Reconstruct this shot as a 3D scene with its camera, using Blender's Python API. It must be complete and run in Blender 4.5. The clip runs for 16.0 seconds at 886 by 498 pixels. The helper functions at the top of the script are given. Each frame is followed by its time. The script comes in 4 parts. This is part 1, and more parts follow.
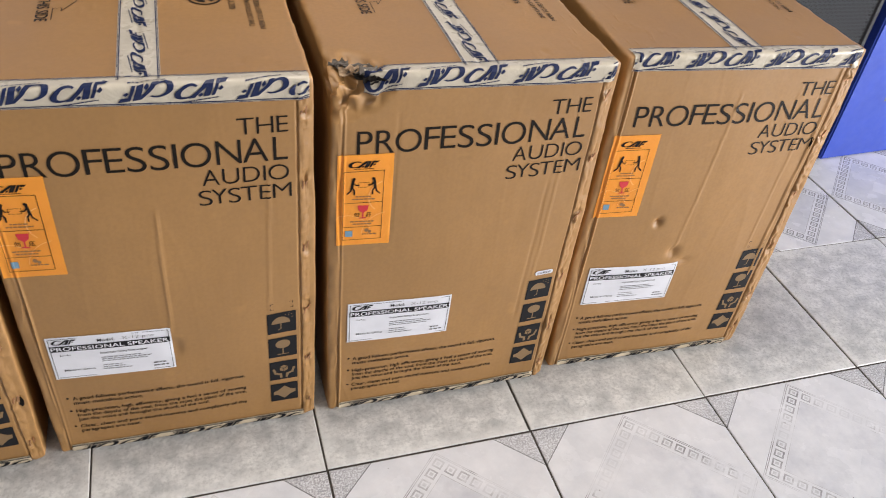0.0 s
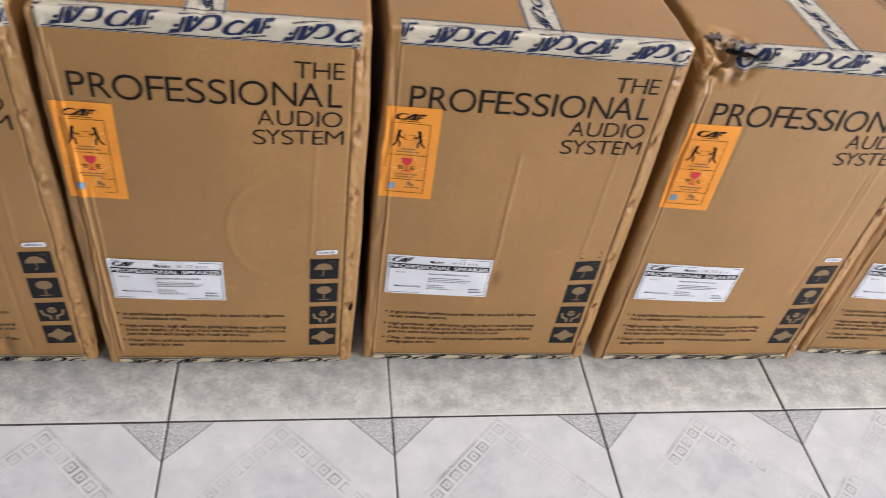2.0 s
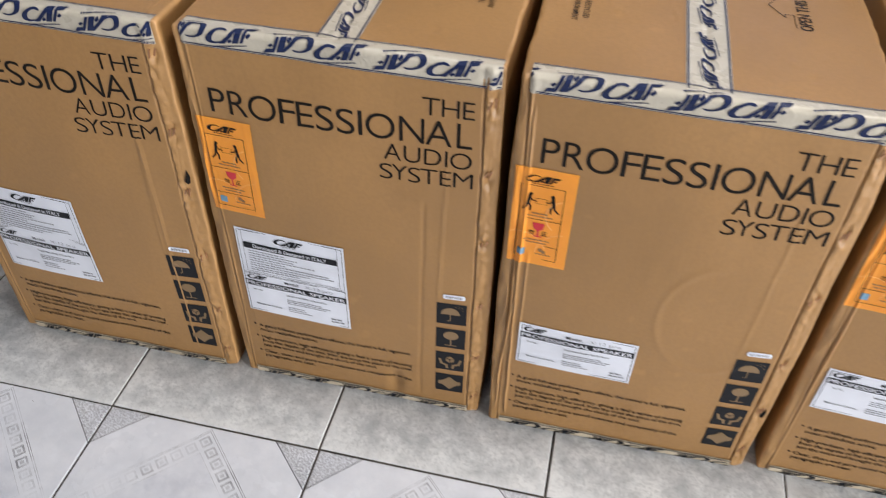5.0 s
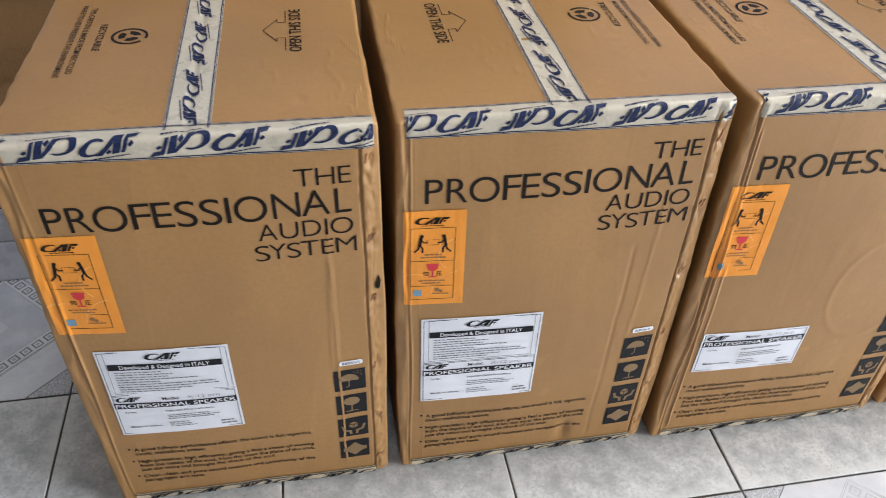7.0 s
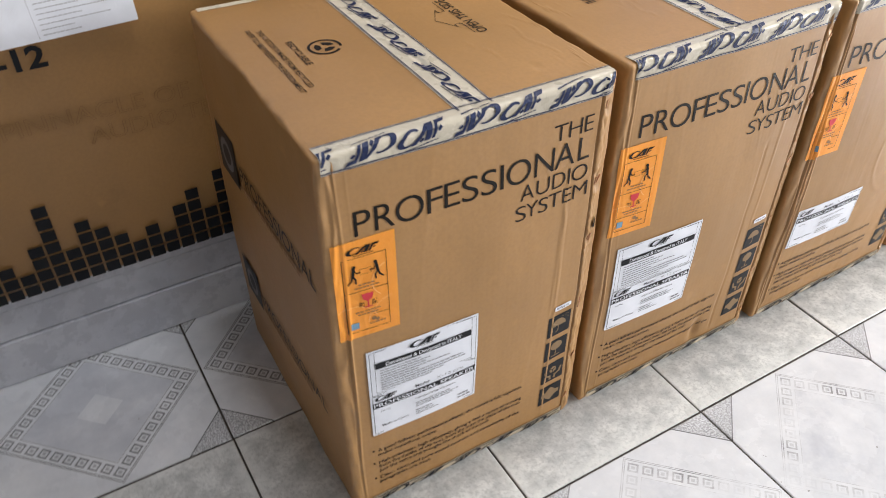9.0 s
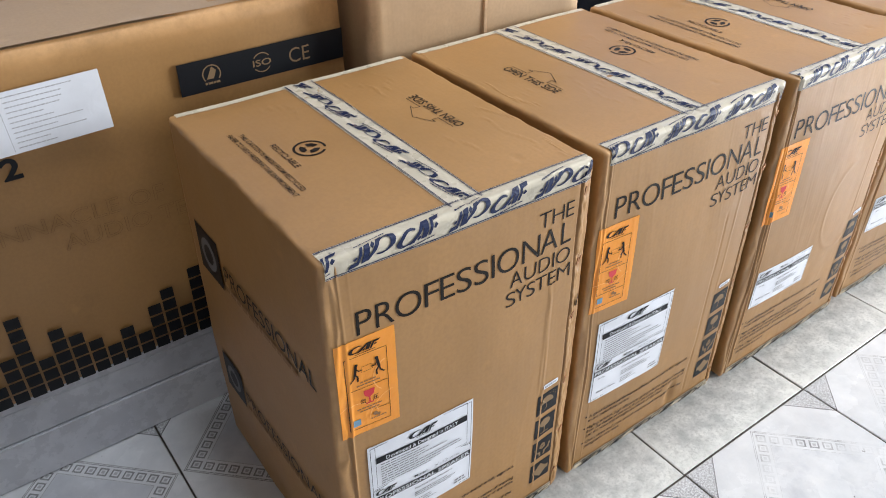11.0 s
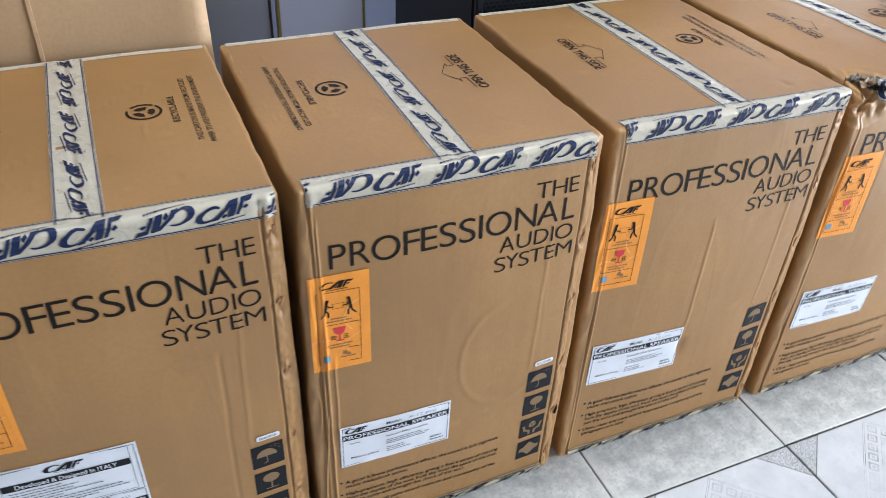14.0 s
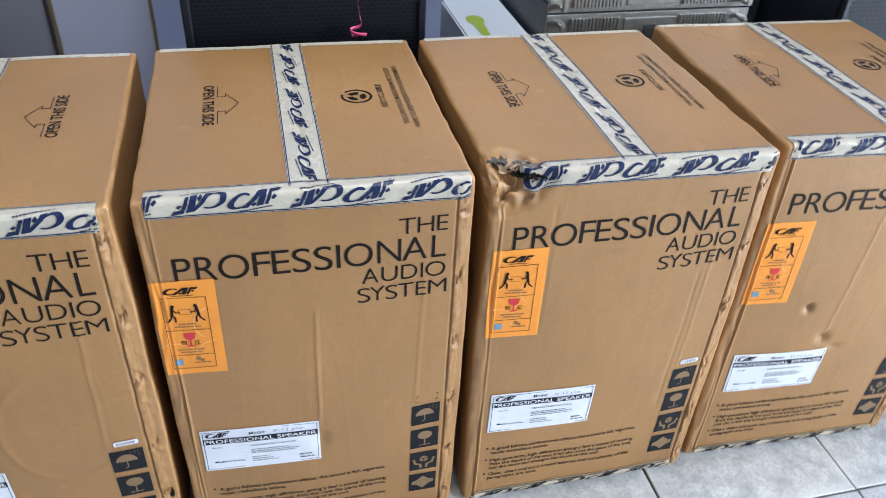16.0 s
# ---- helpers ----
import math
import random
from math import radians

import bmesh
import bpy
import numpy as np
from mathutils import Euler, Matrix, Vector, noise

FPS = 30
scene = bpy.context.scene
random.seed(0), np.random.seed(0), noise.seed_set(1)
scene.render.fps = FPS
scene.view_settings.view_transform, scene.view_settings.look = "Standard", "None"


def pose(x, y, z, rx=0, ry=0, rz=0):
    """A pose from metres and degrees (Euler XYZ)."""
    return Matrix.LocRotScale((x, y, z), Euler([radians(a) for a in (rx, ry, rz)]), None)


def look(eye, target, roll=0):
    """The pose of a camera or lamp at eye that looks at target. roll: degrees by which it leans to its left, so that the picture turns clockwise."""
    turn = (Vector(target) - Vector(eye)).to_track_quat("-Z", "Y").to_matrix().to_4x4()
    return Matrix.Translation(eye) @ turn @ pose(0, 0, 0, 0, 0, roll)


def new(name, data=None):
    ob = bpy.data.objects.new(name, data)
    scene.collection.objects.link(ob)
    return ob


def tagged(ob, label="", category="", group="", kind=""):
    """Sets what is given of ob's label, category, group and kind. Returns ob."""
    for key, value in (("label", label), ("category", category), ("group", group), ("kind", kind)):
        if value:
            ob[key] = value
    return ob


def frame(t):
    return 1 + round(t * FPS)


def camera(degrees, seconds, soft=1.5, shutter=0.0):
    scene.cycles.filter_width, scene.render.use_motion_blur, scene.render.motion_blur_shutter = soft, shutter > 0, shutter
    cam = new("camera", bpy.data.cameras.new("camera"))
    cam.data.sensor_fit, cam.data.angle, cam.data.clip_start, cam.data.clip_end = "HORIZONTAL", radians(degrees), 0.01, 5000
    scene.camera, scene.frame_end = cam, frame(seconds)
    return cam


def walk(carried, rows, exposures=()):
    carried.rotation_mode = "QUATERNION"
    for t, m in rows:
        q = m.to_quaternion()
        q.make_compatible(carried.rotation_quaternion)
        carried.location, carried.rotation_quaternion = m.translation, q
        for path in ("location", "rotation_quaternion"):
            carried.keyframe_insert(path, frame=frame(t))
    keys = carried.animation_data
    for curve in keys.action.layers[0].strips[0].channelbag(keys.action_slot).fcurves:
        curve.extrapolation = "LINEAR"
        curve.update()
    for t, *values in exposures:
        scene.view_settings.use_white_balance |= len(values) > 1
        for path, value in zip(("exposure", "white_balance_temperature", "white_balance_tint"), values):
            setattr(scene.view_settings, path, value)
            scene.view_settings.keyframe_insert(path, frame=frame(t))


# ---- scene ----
cam = camera(58.54, 16.0, 0.8, 0.35)
PATH = [
    (0, (0.1052, 0.1101, 1.2407), (0.6769, 1.5543, -0.0193), 7.32),
    (0.5, (0.0662, 0.1088, 1.2286), (0.5988, 1.5482, -0.0537), 8.85),
    (1, (-0.0155, 0.1256, 1.2273), (0.4527, 1.5577, -0.0879), 10.27),
    (1.5, (-0.1516, 0.1075, 1.2383), (0.2698, 1.5382, -0.0942), 10.37),
    (2, (-0.2807, 0.0870, 1.2379), (0.0414, 1.5368, -0.1017), 9.46),
    (2.5, (-0.3574, 0.0791, 1.2312), (-0.1694, 1.5534, -0.1070), 7.49),
    (3, (-0.3955, 0.0722, 1.2330), (-0.2775, 1.5562, -0.1026), 6.94),
    (3.5, (-0.4341, 0.0779, 1.2241), (-0.3525, 1.5644, -0.1115), 6.67),
    (4, (-0.4695, 0.1109, 1.2183), (-0.4692, 1.5936, -0.1239), 5.79),
    (4.5, (-0.5004, 0.1863, 1.2194), (-0.6809, 1.6424, -0.1397), 3.43),
    (5, (-0.5696, 0.2293, 1.2166), (-0.8717, 1.6690, -0.1384), 1.48),
    (5.2, (-0.6295, 0.2579, 1.2212), (-0.9137, 1.7062, -0.1285), 0.71),
    (7.3, (-1.3355, 0.2692, 1.2268), (-0.9530, 1.7527, -0.0589), 2.37),
    (7.5, (-1.4076, 0.2872, 1.2213), (-0.9771, 1.7543, -0.0679), 2.38),
    (8, (-1.5557, 0.2699, 1.2058), (-1.0699, 1.6973, -0.1082), 1.64),
    (8.5, (-1.7145, 0.2444, 1.2210), (-1.1277, 1.6461, -0.0793), 0.42),
    (9, (-1.8734, 0.3529, 1.2208), (-1.0890, 1.6903, -0.0425), -0.17),
    (9.2, (-1.9131, 0.3896, 1.2176), (-1.0548, 1.6918, -0.0344), -0.31),
    (11.3, (-1.9366, 0.4001, 1.2718), (-0.9301, 1.7277, 0.1640), -0.29),
    (11.5, (-1.8946, 0.3891, 1.2608), (-0.8631, 1.7097, 0.1690), -0.29),
    (12, (-1.6981, 0.3195, 1.2680), (-0.6922, 1.6574, 0.1733), 0.31),
    (12.5, (-1.4932, 0.2640, 1.2787), (-0.5058, 1.5968, 0.1613), 1.53),
    (13, (-1.2403, 0.2837, 1.2556), (-0.2465, 1.6081, 0.1339), 2.00),
    (13.5, (-1.0184, 0.3082, 1.2462), (-0.1117, 1.6747, 0.1014), 2.13),
    (14, (-0.8328, 0.2637, 1.2382), (-0.1584, 1.7408, 0.0706), 2.59),
    (14.5, (-0.6184, 0.2632, 1.2383), (-0.0110, 1.7635, 0.0634), 2.46),
    (15, (-0.3924, 0.3134, 1.2422), (0.2912, 1.7916, 0.0813), 4.01),
    (15.5, (-0.2090, 0.2772, 1.2490), (0.4424, 1.7597, 0.0753), 3.42),
    (16, (-0.0145, 0.1980, 1.2768), (0.4129, 1.7602, 0.1034), 3.20),
]
EXPOSURES = [(0.0, -0.42, 6900, 15), (3.5, -0.24, 6500, 14), (5.2, -0.09, 6500, 13), (7.3, 0.04, 6400, 11), (9.2, 0.25, 6700, 12), (11.3, 0.26, 6300, 9), (13.0, -0.06, 6050, 8), (16.0, -0.12, 5650, 9)]
walk(cam, [(t, look(eye, target, roll)) for t, eye, target, roll in PATH], EXPOSURES)

# ---- world and lights ----
world = bpy.data.worlds.new("world")
scene.world = world
world.use_nodes = True
wn = world.node_tree
sky = wn.nodes.new("ShaderNodeTexSky")
sky.sky_type, sky.sun_disc = "NISHITA", False
sky.sun_elevation, sky.sun_rotation = radians(50), radians(200)
bg = wn.nodes["Background"]
bg.inputs["Strength"].default_value = 0.12
wn.links.new(sky.outputs[0], bg.inputs["Color"])


def area(name, m, sx, sy, watts, colour):
    data = bpy.data.lights.new(name, "AREA")
    data.shape, data.size, data.size_y, data.energy, data.color = "RECTANGLE", sx, sy, watts, colour
    ob = new(name, data)
    ob.matrix_world = m
    return ob


# daylight of the open shop front, and unseen ceiling lamps added as fill
area("shopfront_daylight", look((5.13, -1.8, 1.45), (-1.0, -0.2, 0.8)), 2.6, 2.4, 545, (0.95, 0.98, 1.0))
LAMPS = ((-1.10, -1.2, 15), (0.50, 1.20, 35), (-1.20, 1.25, 17))
for lx, ly, watts in LAMPS:
    area("ceiling_lamp_glow", look((lx, ly, 2.86), (-0.9, 1.0, 0.3) if ly < 0 else (lx, ly, 0.0)), 0.55, 0.30, watts, (1.0, 0.96, 0.90) if lx > -1 else (0.92, 0.96, 1.0))


# ---- materials ----
def mat(name, colour, rough=0.6, metal=0.0, gloss=0.5):
    m = bpy.data.materials.new(name)
    m.use_nodes = True
    b = m.node_tree.nodes["Principled BSDF"]
    b.inputs["Base Color"].default_value = (*colour, 1)
    b.inputs["Roughness"].default_value = rough
    b.inputs["Metallic"].default_value = metal
    b.inputs["Specular IOR Level"].default_value = gloss
    return m


class Net:
    """A short hand for building a material's nodes."""

    def __init__(self, m):
        self.m, self.t = m, m.node_tree
        self.b = self.t.nodes["Principled BSDF"]

    def put(self, kind, ins=(), **props):
        n = self.t.nodes.new(kind)
        for k, v in props.items():
            if k == "operation":
                n.operation = v
            elif k == "data_type":
                n.data_type = v
            elif k == "blend_type":
                n.blend_type = v
            elif k == "feature":
                n.feature = v
            elif k == "wave_type":
                n.wave_type = v
            elif k == "bands_direction":
                n.bands_direction = v
        for k, v in (ins.items() if isinstance(ins, dict) else enumerate(ins)):
            if isinstance(v, bpy.types.NodeSocket):
                self.t.links.new(v, n.inputs[k])
            else:
                n.inputs[k].default_value = v
        return n

    def math(self, op, a, b=0.0, c=0.0):
        return self.put("ShaderNodeMath", (a, b, c), operation=op).outputs[0]

    def noise(self, vec, scale, detail=4.0, rough=0.55):
        return self.put("ShaderNodeTexNoise", {"Vector": vec, "Scale": scale, "Detail": detail, "Roughness": rough}).outputs[0]

    def ramp(self, fac, *stops):
        n = self.put("ShaderNodeValToRGB", (fac,))
        els = n.color_ramp.elements
        while len(els) < len(stops):
            els.new(0.5)
        for e, (p, c) in zip(els, stops):
            e.position = p
            e.color = (*c, 1) if isinstance(c, tuple) else (c, c, c, 1)
        return n.outputs[0]

    def mix(self, fac, a, b, blend="MIX"):
        n = self.t.nodes.new("ShaderNodeMix")
        n.data_type, n.blend_type = "RGBA", blend
        for k, v in ((0, fac), (6, a), (7, b)):
            if isinstance(v, bpy.types.NodeSocket):
                self.t.links.new(v, n.inputs[k])
            else:
                n.inputs[k].default_value = v if k == 0 else (*v, 1)
        return n.outputs[2]

    def bump(self, height, strength, distance=0.001, under=None):
        ins = {"Height": height, "Strength": strength, "Distance": distance}
        if under is not None:
            ins["Normal"] = under
        return self.put("ShaderNodeBump", ins).outputs[0]

    def to(self, socket, value):
        self.t.links.new(value, self.b.inputs[socket])

    def coords(self, which="Object"):
        return self.put("ShaderNodeTexCoord").outputs[which]

    def place(self):
        return self.put("ShaderNodeNewGeometry").outputs["Position"]


def kraft(name, colour, stain=0.82):
    m = mat(name, colour, 0.5, 0.0, 0.7)
    n = Net(m)
    p = n.place()
    rnd = n.put("ShaderNodeObjectInfo").outputs["Random"]
    big = n.noise(p, 3.2, 5)
    fine = n.noise(p, 160.0, 3)
    c = n.mix(n.ramp(big, (0.32, 0.0), (0.72, 1.0)), tuple(v * stain for v in colour), tuple(min(1, v * 1.07) for v in colour))
    c = n.mix(n.math("MULTIPLY", n.ramp(fine, (0.4, 0.0), (0.62, 1.0)), 0.26), c, tuple(v * 0.72 for v in colour))
    streak = n.noise(n.put("ShaderNodeMapping", {"Vector": p, "Scale": (38.0, 38.0, 2.2)}).outputs[0], 1.0, 4)
    c = n.mix(n.math("MULTIPLY", n.ramp(streak, (0.40, 0.0), (0.70, 1.0)), 0.12), c, tuple(v * 0.80 for v in colour))
    scuff = n.noise(p, 9.0, 6, 0.75)
    c = n.mix(n.math("MULTIPLY", n.ramp(scuff, (0.60, 0.0), (0.72, 1.0)), 0.35), c, tuple(v * 0.62 for v in colour))
    rub = n.math("MULTIPLY", n.ramp(n.put("ShaderNodeNewGeometry").outputs["Pointiness"], (0.508, 0.0), (0.56, 1.0)), n.ramp(scuff, (0.35, 0.15), (0.6, 0.75)))
    c = n.mix(rub, c, tuple(min(1, v * 1.75 + 0.05) for v in colour))
    spots = n.noise(p, 21.0, 2)
    c = n.mix(n.math("MULTIPLY", n.ramp(spots, (0.68, 0.0), (0.76, 1.0)), 0.25), c, tuple(min(1, v * 1.35) for v in colour))
    c = n.mix(n.math("MULTIPLY", rnd, 0.10), c, tuple(v * 0.8 for v in colour))
    n.to("Base Color", c)
    n.to("Roughness", n.ramp(big, (0.3, 0.42), (0.7, 0.54)))
    wave = n.put("ShaderNodeTexWave", {"Vector": p, "Scale": 34.0, "Distortion": 0.6, "Detail": 1.0}, bands_direction="X").outputs[1]
    b1 = n.bump(wave, 0.035, 0.0006)
    b2 = n.bump(n.noise(p, 7.0, 3), 0.34, 0.006, b1)
    n.to("Normal", n.bump(fine, 0.12, 0.0006, b2))
    return m


KRAFT = kraft("kraft_cardboard", (0.374, 0.196, 0.063))
KRAFT_PALE = kraft("pale_cardboard", (0.46, 0.305, 0.170))
KRAFT_TORN = kraft("torn_cardboard_core", (0.15, 0.125, 0.10), 0.45)
# near black, stands for the shade inside torn holes
HOLE_SHADE = mat("torn_hole_shade", (0.012, 0.010, 0.009), 0.9, 0.0, 0.1)
KRAFT_EDGE = kraft("bare_cardboard_edge", (0.42, 0.28, 0.16))
INK = mat("brown_black_print", (0.010, 0.007, 0.005), 0.46, 0.0, 0.22)
INK_SOFT = mat("faded_brown_print", (0.27, 0.145, 0.062), 0.7)
BLACK = mat("black_print", (0.008, 0.009, 0.012), 0.48, 0.0, 0.24)
NAVY = mat("navy_print", (0.010, 0.019, 0.066), 0.42, 0.0, 0.3)
BLUE_INK = mat("blue_grey_print", (0.16, 0.30, 0.42), 0.5)
GREY_INK = mat("grey_print", (0.16, 0.16, 0.17), 0.6)
GREY_PALE = mat("pale_grey_print", (0.38, 0.38, 0.40), 0.6)
RED = mat("red_print", (0.62, 0.03, 0.045), 0.5)
TAN_PRINT = mat("tan_on_black", (0.23, 0.145, 0.07), 0.65)
COPPER = mat("copper_wire", (0.55, 0.30, 0.17), 0.35, 0.9)


def film(name, colour, rough, bump):
    """A glossy stuck-on film with small wrinkles."""
    m = mat(name, colour, rough)
    n = Net(m)
    p = n.place()
    big = n.noise(p, 12.0, 3)
    n.to("Base Color", n.mix(n.ramp(big, (0.3, 0.0), (0.7, 1.0)), tuple(v * 0.86 for v in colour), colour))
    n.to("Roughness", n.ramp(n.noise(p, 40.0, 2), (0.3, rough), (0.7, rough + 0.2)))
    w = n.put("ShaderNodeTexNoise", {"Vector": p, "Scale": 45.0, "Detail": 3.0, "Distortion": 1.2}).outputs[0]
    n.to("Normal", n.bump(w, bump, 0.003))
    return m


TAPE = film("printed_parcel_tape", (0.57, 0.515, 0.41), 0.22, 0.5)
TAPE_TAN = film("tan_parcel_tape", (0.60, 0.50, 0.36), 0.28, 0.45)
ORANGE = film("orange_sticker_paper", (0.93, 0.34, 0.035), 0.30, 0.25)
ORANGE_PALE = mat("pale_orange_print", (0.95, 0.47, 0.14), 0.4)
PAPER = film("white_label_paper", (0.81, 0.83, 0.89), 0.38, 0.15)
BLUE_BOX = film("blue_printed_board", (0.030, 0.080, 0.50), 0.35, 0.08)


def stone(name, base, dark, scale, rough=0.22, half=0.0):
    """Clouded stone; a tile of the given half width is rubbed paler along its edges."""
    m = mat(name, base, rough)
    n = Net(m)
    p = n.place()
    a = n.noise(p, scale, 6, 0.65)
    b = n.noise(p, scale * 5.5, 4, 0.7)
    c = n.mix(n.ramp(a, (0.36, 1.0), (0.62, 0.0)), base, dark)
    c = n.mix(n.math("MULTIPLY", n.ramp(b, (0.42, 1.0), (0.56, 0.0)), 0.4), c, dark)
    if half:
        o = n.put("ShaderNodeSeparateXYZ", (n.coords("Object"),))
        rim = n.math("MAXIMUM", n.math("ABSOLUTE", o.outputs[0]), n.math("ABSOLUTE", o.outputs[1]))
        rim = n.math("MULTIPLY_ADD", n.noise(p, 18.0, 3), 0.06, rim)
        c = n.mix(n.math("MULTIPLY", n.ramp(rim, (half, 0.0), (half + 0.026, 1.0)), 0.55), c, tuple(v * 1.06 for v in base))
    n.to("Base Color", c)
    n.to("Roughness", n.ramp(b, (0.3, rough), (0.7, rough + 0.16)))
    n.to("Normal", n.bump(b, 0.06, 0.001))
    return m


STONE = stone("grey_stone_glaze", (0.68, 0.69, 0.68), (0.40, 0.415, 0.42), 24.0, 0.22, 0.2)


def patterned_glaze():
    """White floor-tile glaze with a printed key-square diamond and speckled corners, worn away by feet."""
    m = mat("patterned_tile_glaze", (0.7, 0.7, 0.72), 0.2, 0.0, 0.34)
    n = Net(m)
    o = n.put("ShaderNodeSeparateXYZ", (n.coords("Object"),))
    u = n.math("DIVIDE", o.outputs[0], 0.4)
    v = n.math("DIVIDE", o.outputs[1], 0.4)
    pos = n.place()
    a, b = n.math("ADD", u, v), n.math("SUBTRACT", u, v)
    p = n.math("MAXIMUM", n.math("ABSOLUTE", a), n.math("ABSOLUTE", b))

    def between(x, lo, hi):
        return n.math("MULTIPLY", n.math("GREATER_THAN", x, lo), n.math("LESS_THAN", x, hi))

    def cell(x):
        return n.math("ABSOLUTE", n.math("SUBTRACT", n.math("FRACT", n.math("DIVIDE", x, 0.094)), 0.5))

    sq = n.math("MAXIMUM", cell(a), cell(b))
    keys = n.math("MULTIPLY", n.math("MAXIMUM", between(sq, 0.24, 0.37), n.math("MULTIPLY", between(sq, 0.0, 0.13), 0.6)), between(p, 0.376, 0.47))
    lines = n.math("MAXIMUM", n.math("MAXIMUM", between(p, 0.474, 0.480), between(p, 0.486, 0.491)), n.math("MULTIPLY", between(p, 0.362, 0.367), 0.7))
    tri = n.math("GREATER_THAN", p, 0.805)
    tri_line = between(p, 0.797, 0.805)
    speck = n.noise(pos, 300.0, 2)
    speckle = n.math("MULTIPLY", tri, n.ramp(speck, (0.42, 1.0), (0.60, 0.05)))
    ink = n.math("MAXIMUM", n.math("MAXIMUM", n.math("MULTIPLY", keys, 0.75), n.math("MULTIPLY", lines, 0.8)), n.math("MAXIMUM", n.math("MULTIPLY", speckle, 0.62), n.math("MULTIPLY", tri_line, 0.95)))
    # wear: patches, far stronger out on the walked floor than behind the row of cartons
    sep = n.put("ShaderNodeSeparateXYZ", (pos,))
    walked = n.ramp(n.math("MULTIPLY_ADD", sep.outputs[1], -1.6, 2.3), (0.0, 0.0), (1.0, 1.0))
    patch = n.noise(pos, 6.5, 5, 0.7)
    worn = n.math("MULTIPLY", walked, n.ramp(patch, (0.37, 0.0), (0.52, 1.0)))
    worn = n.math("MULTIPLY", worn, n.math("SUBTRACT", 1.0, n.math("MULTIPLY", n.math("MAXIMUM", tri, tri_line), 0.7)))
    ink = n.math("MULTIPLY", ink, n.math("SUBTRACT", 1.0, n.math("MULTIPLY", worn, 0.93)))
    cloud = n.noise(pos, 14.0, 5, 0.65)
    glaze = n.mix(n.ramp(cloud, (0.35, 0.0), (0.7, 1.0)), (0.61, 0.63, 0.67), (0.73, 0.745, 0.78))
    field = n.math("MULTIPLY", between(p, 0.11, 0.36), n.math("SUBTRACT", 1.0, n.math("MULTIPLY", worn, 0.9)))
    glaze = n.mix(n.math("MULTIPLY", field, n.ramp(cloud, (0.3, 0.85), (0.75, 0.25))), glaze, (0.49, 0.51, 0.57))
    dirt = n.noise(pos, 75.0, 2)
    glaze = n.mix(n.math("MULTIPLY", n.ramp(dirt, (0.76, 0.0), (0.79, 1.0)), 0.8), glaze, (0.12, 0.11, 0.10))
    n.to("Base Color", n.mix(ink, glaze, (0.12, 0.12, 0.13)))
    n.to("Roughness", n.ramp(n.noise(pos, 9.0, 5), (0.35, 0.16), (0.7, 0.36)))
    n.to("Normal", n.bump(n.noise(pos, 5.0, 3), 0.08, 0.004))
    return m


PATTERNED = patterned_glaze()
GROUT = stone("dirty_grout", (0.10, 0.088, 0.078), (0.03, 0.027, 0.024), 30.0, 0.8)
MARBLE = stone("white_marble_slab", (0.70, 0.72, 0.78), (0.50, 0.52, 0.58), 4.0, 0.2)


def plaster(name, colour):
    m = mat(name, colour, 0.75)
    n = Net(m)
    p = n.place()
    n.to("Base Color", n.mix(n.noise(p, 2.0, 4), tuple(v * 0.9 for v in colour), colour))
    n.to("Normal", n.bump(n.noise(p, 60.0, 3), 0.15, 0.002))
    return m


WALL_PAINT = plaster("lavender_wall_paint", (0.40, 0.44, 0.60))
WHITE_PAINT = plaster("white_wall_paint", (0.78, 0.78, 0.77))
# ceiling out of view, darkened so that it throws back less light
DIM_CEILING = plaster("dim_unseen_ceiling", (0.27, 0.27, 0.26))
# paint of the unseen walls, dark to hold down bounced light
DIM_PAINT = plaster("dim_unseen_wall", (0.22, 0.20, 0.18))
PANEL_WHITE = plaster("white_laminate", (0.47, 0.50, 0.66))
PANEL_GREY = plaster("grey_laminate", (0.25, 0.27, 0.34))
EDGE_BROWN = mat("dark_edge_band", (0.05, 0.032, 0.02), 0.5)
EDGE_OLIVE = mat("olive_edge_band", (0.20, 0.16, 0.05), 0.5)


def textured(name, colour, rough, scale, metal=0.0):
    m = mat(name, colour, rough, metal)
    n = Net(m)
    p = n.place()
    f = n.noise(p, scale, 3)
    n.to("Base Color", n.mix(f, tuple(v * 0.6 for v in colour), tuple(v * 1.3 for v in colour)))
    n.to("Normal", n.bump(f, 0.3, 0.001))
    return m


CAB_BLACK = textured("black_cabinet_paint", (0.007, 0.009, 0.016), 0.6, 300.0)
GRILLE_BLACK = textured("black_grille_steel", (0.007, 0.009, 0.016), 0.5, 200.0, 0.2)
GRILLE_GREY = textured("grey_grille_steel", (0.022, 0.025, 0.031), 0.45, 200.0, 0.4)
FOAM = mat("black_grille_foam", (0.004, 0.004, 0.006), 0.9)
ALU = textured("brushed_aluminium", (0.55, 0.54, 0.51), 0.35, 90.0, 0.85)
ALU_DARK = textured("dark_aluminium", (0.10, 0.10, 0.10), 0.5, 90.0, 0.6)
PINK = mat("pink_ribbon_film", (0.75, 0.10, 0.22), 0.3)
GREEN = mat("lime_green_print", (0.36, 0.46, 0.02), 0.5)
CARD_WHITE = plaster("white_card", (0.70, 0.73, 0.76))


# ---- mesh helpers ----
def thing(name, m, label, category, group="", kind=""):
    """An empty at a thing's base, to which its parts belong."""
    ob = new(name)
    ob.empty_display_size = 0.05
    ob.matrix_world = m
    return tagged(ob, label, category, group, kind)


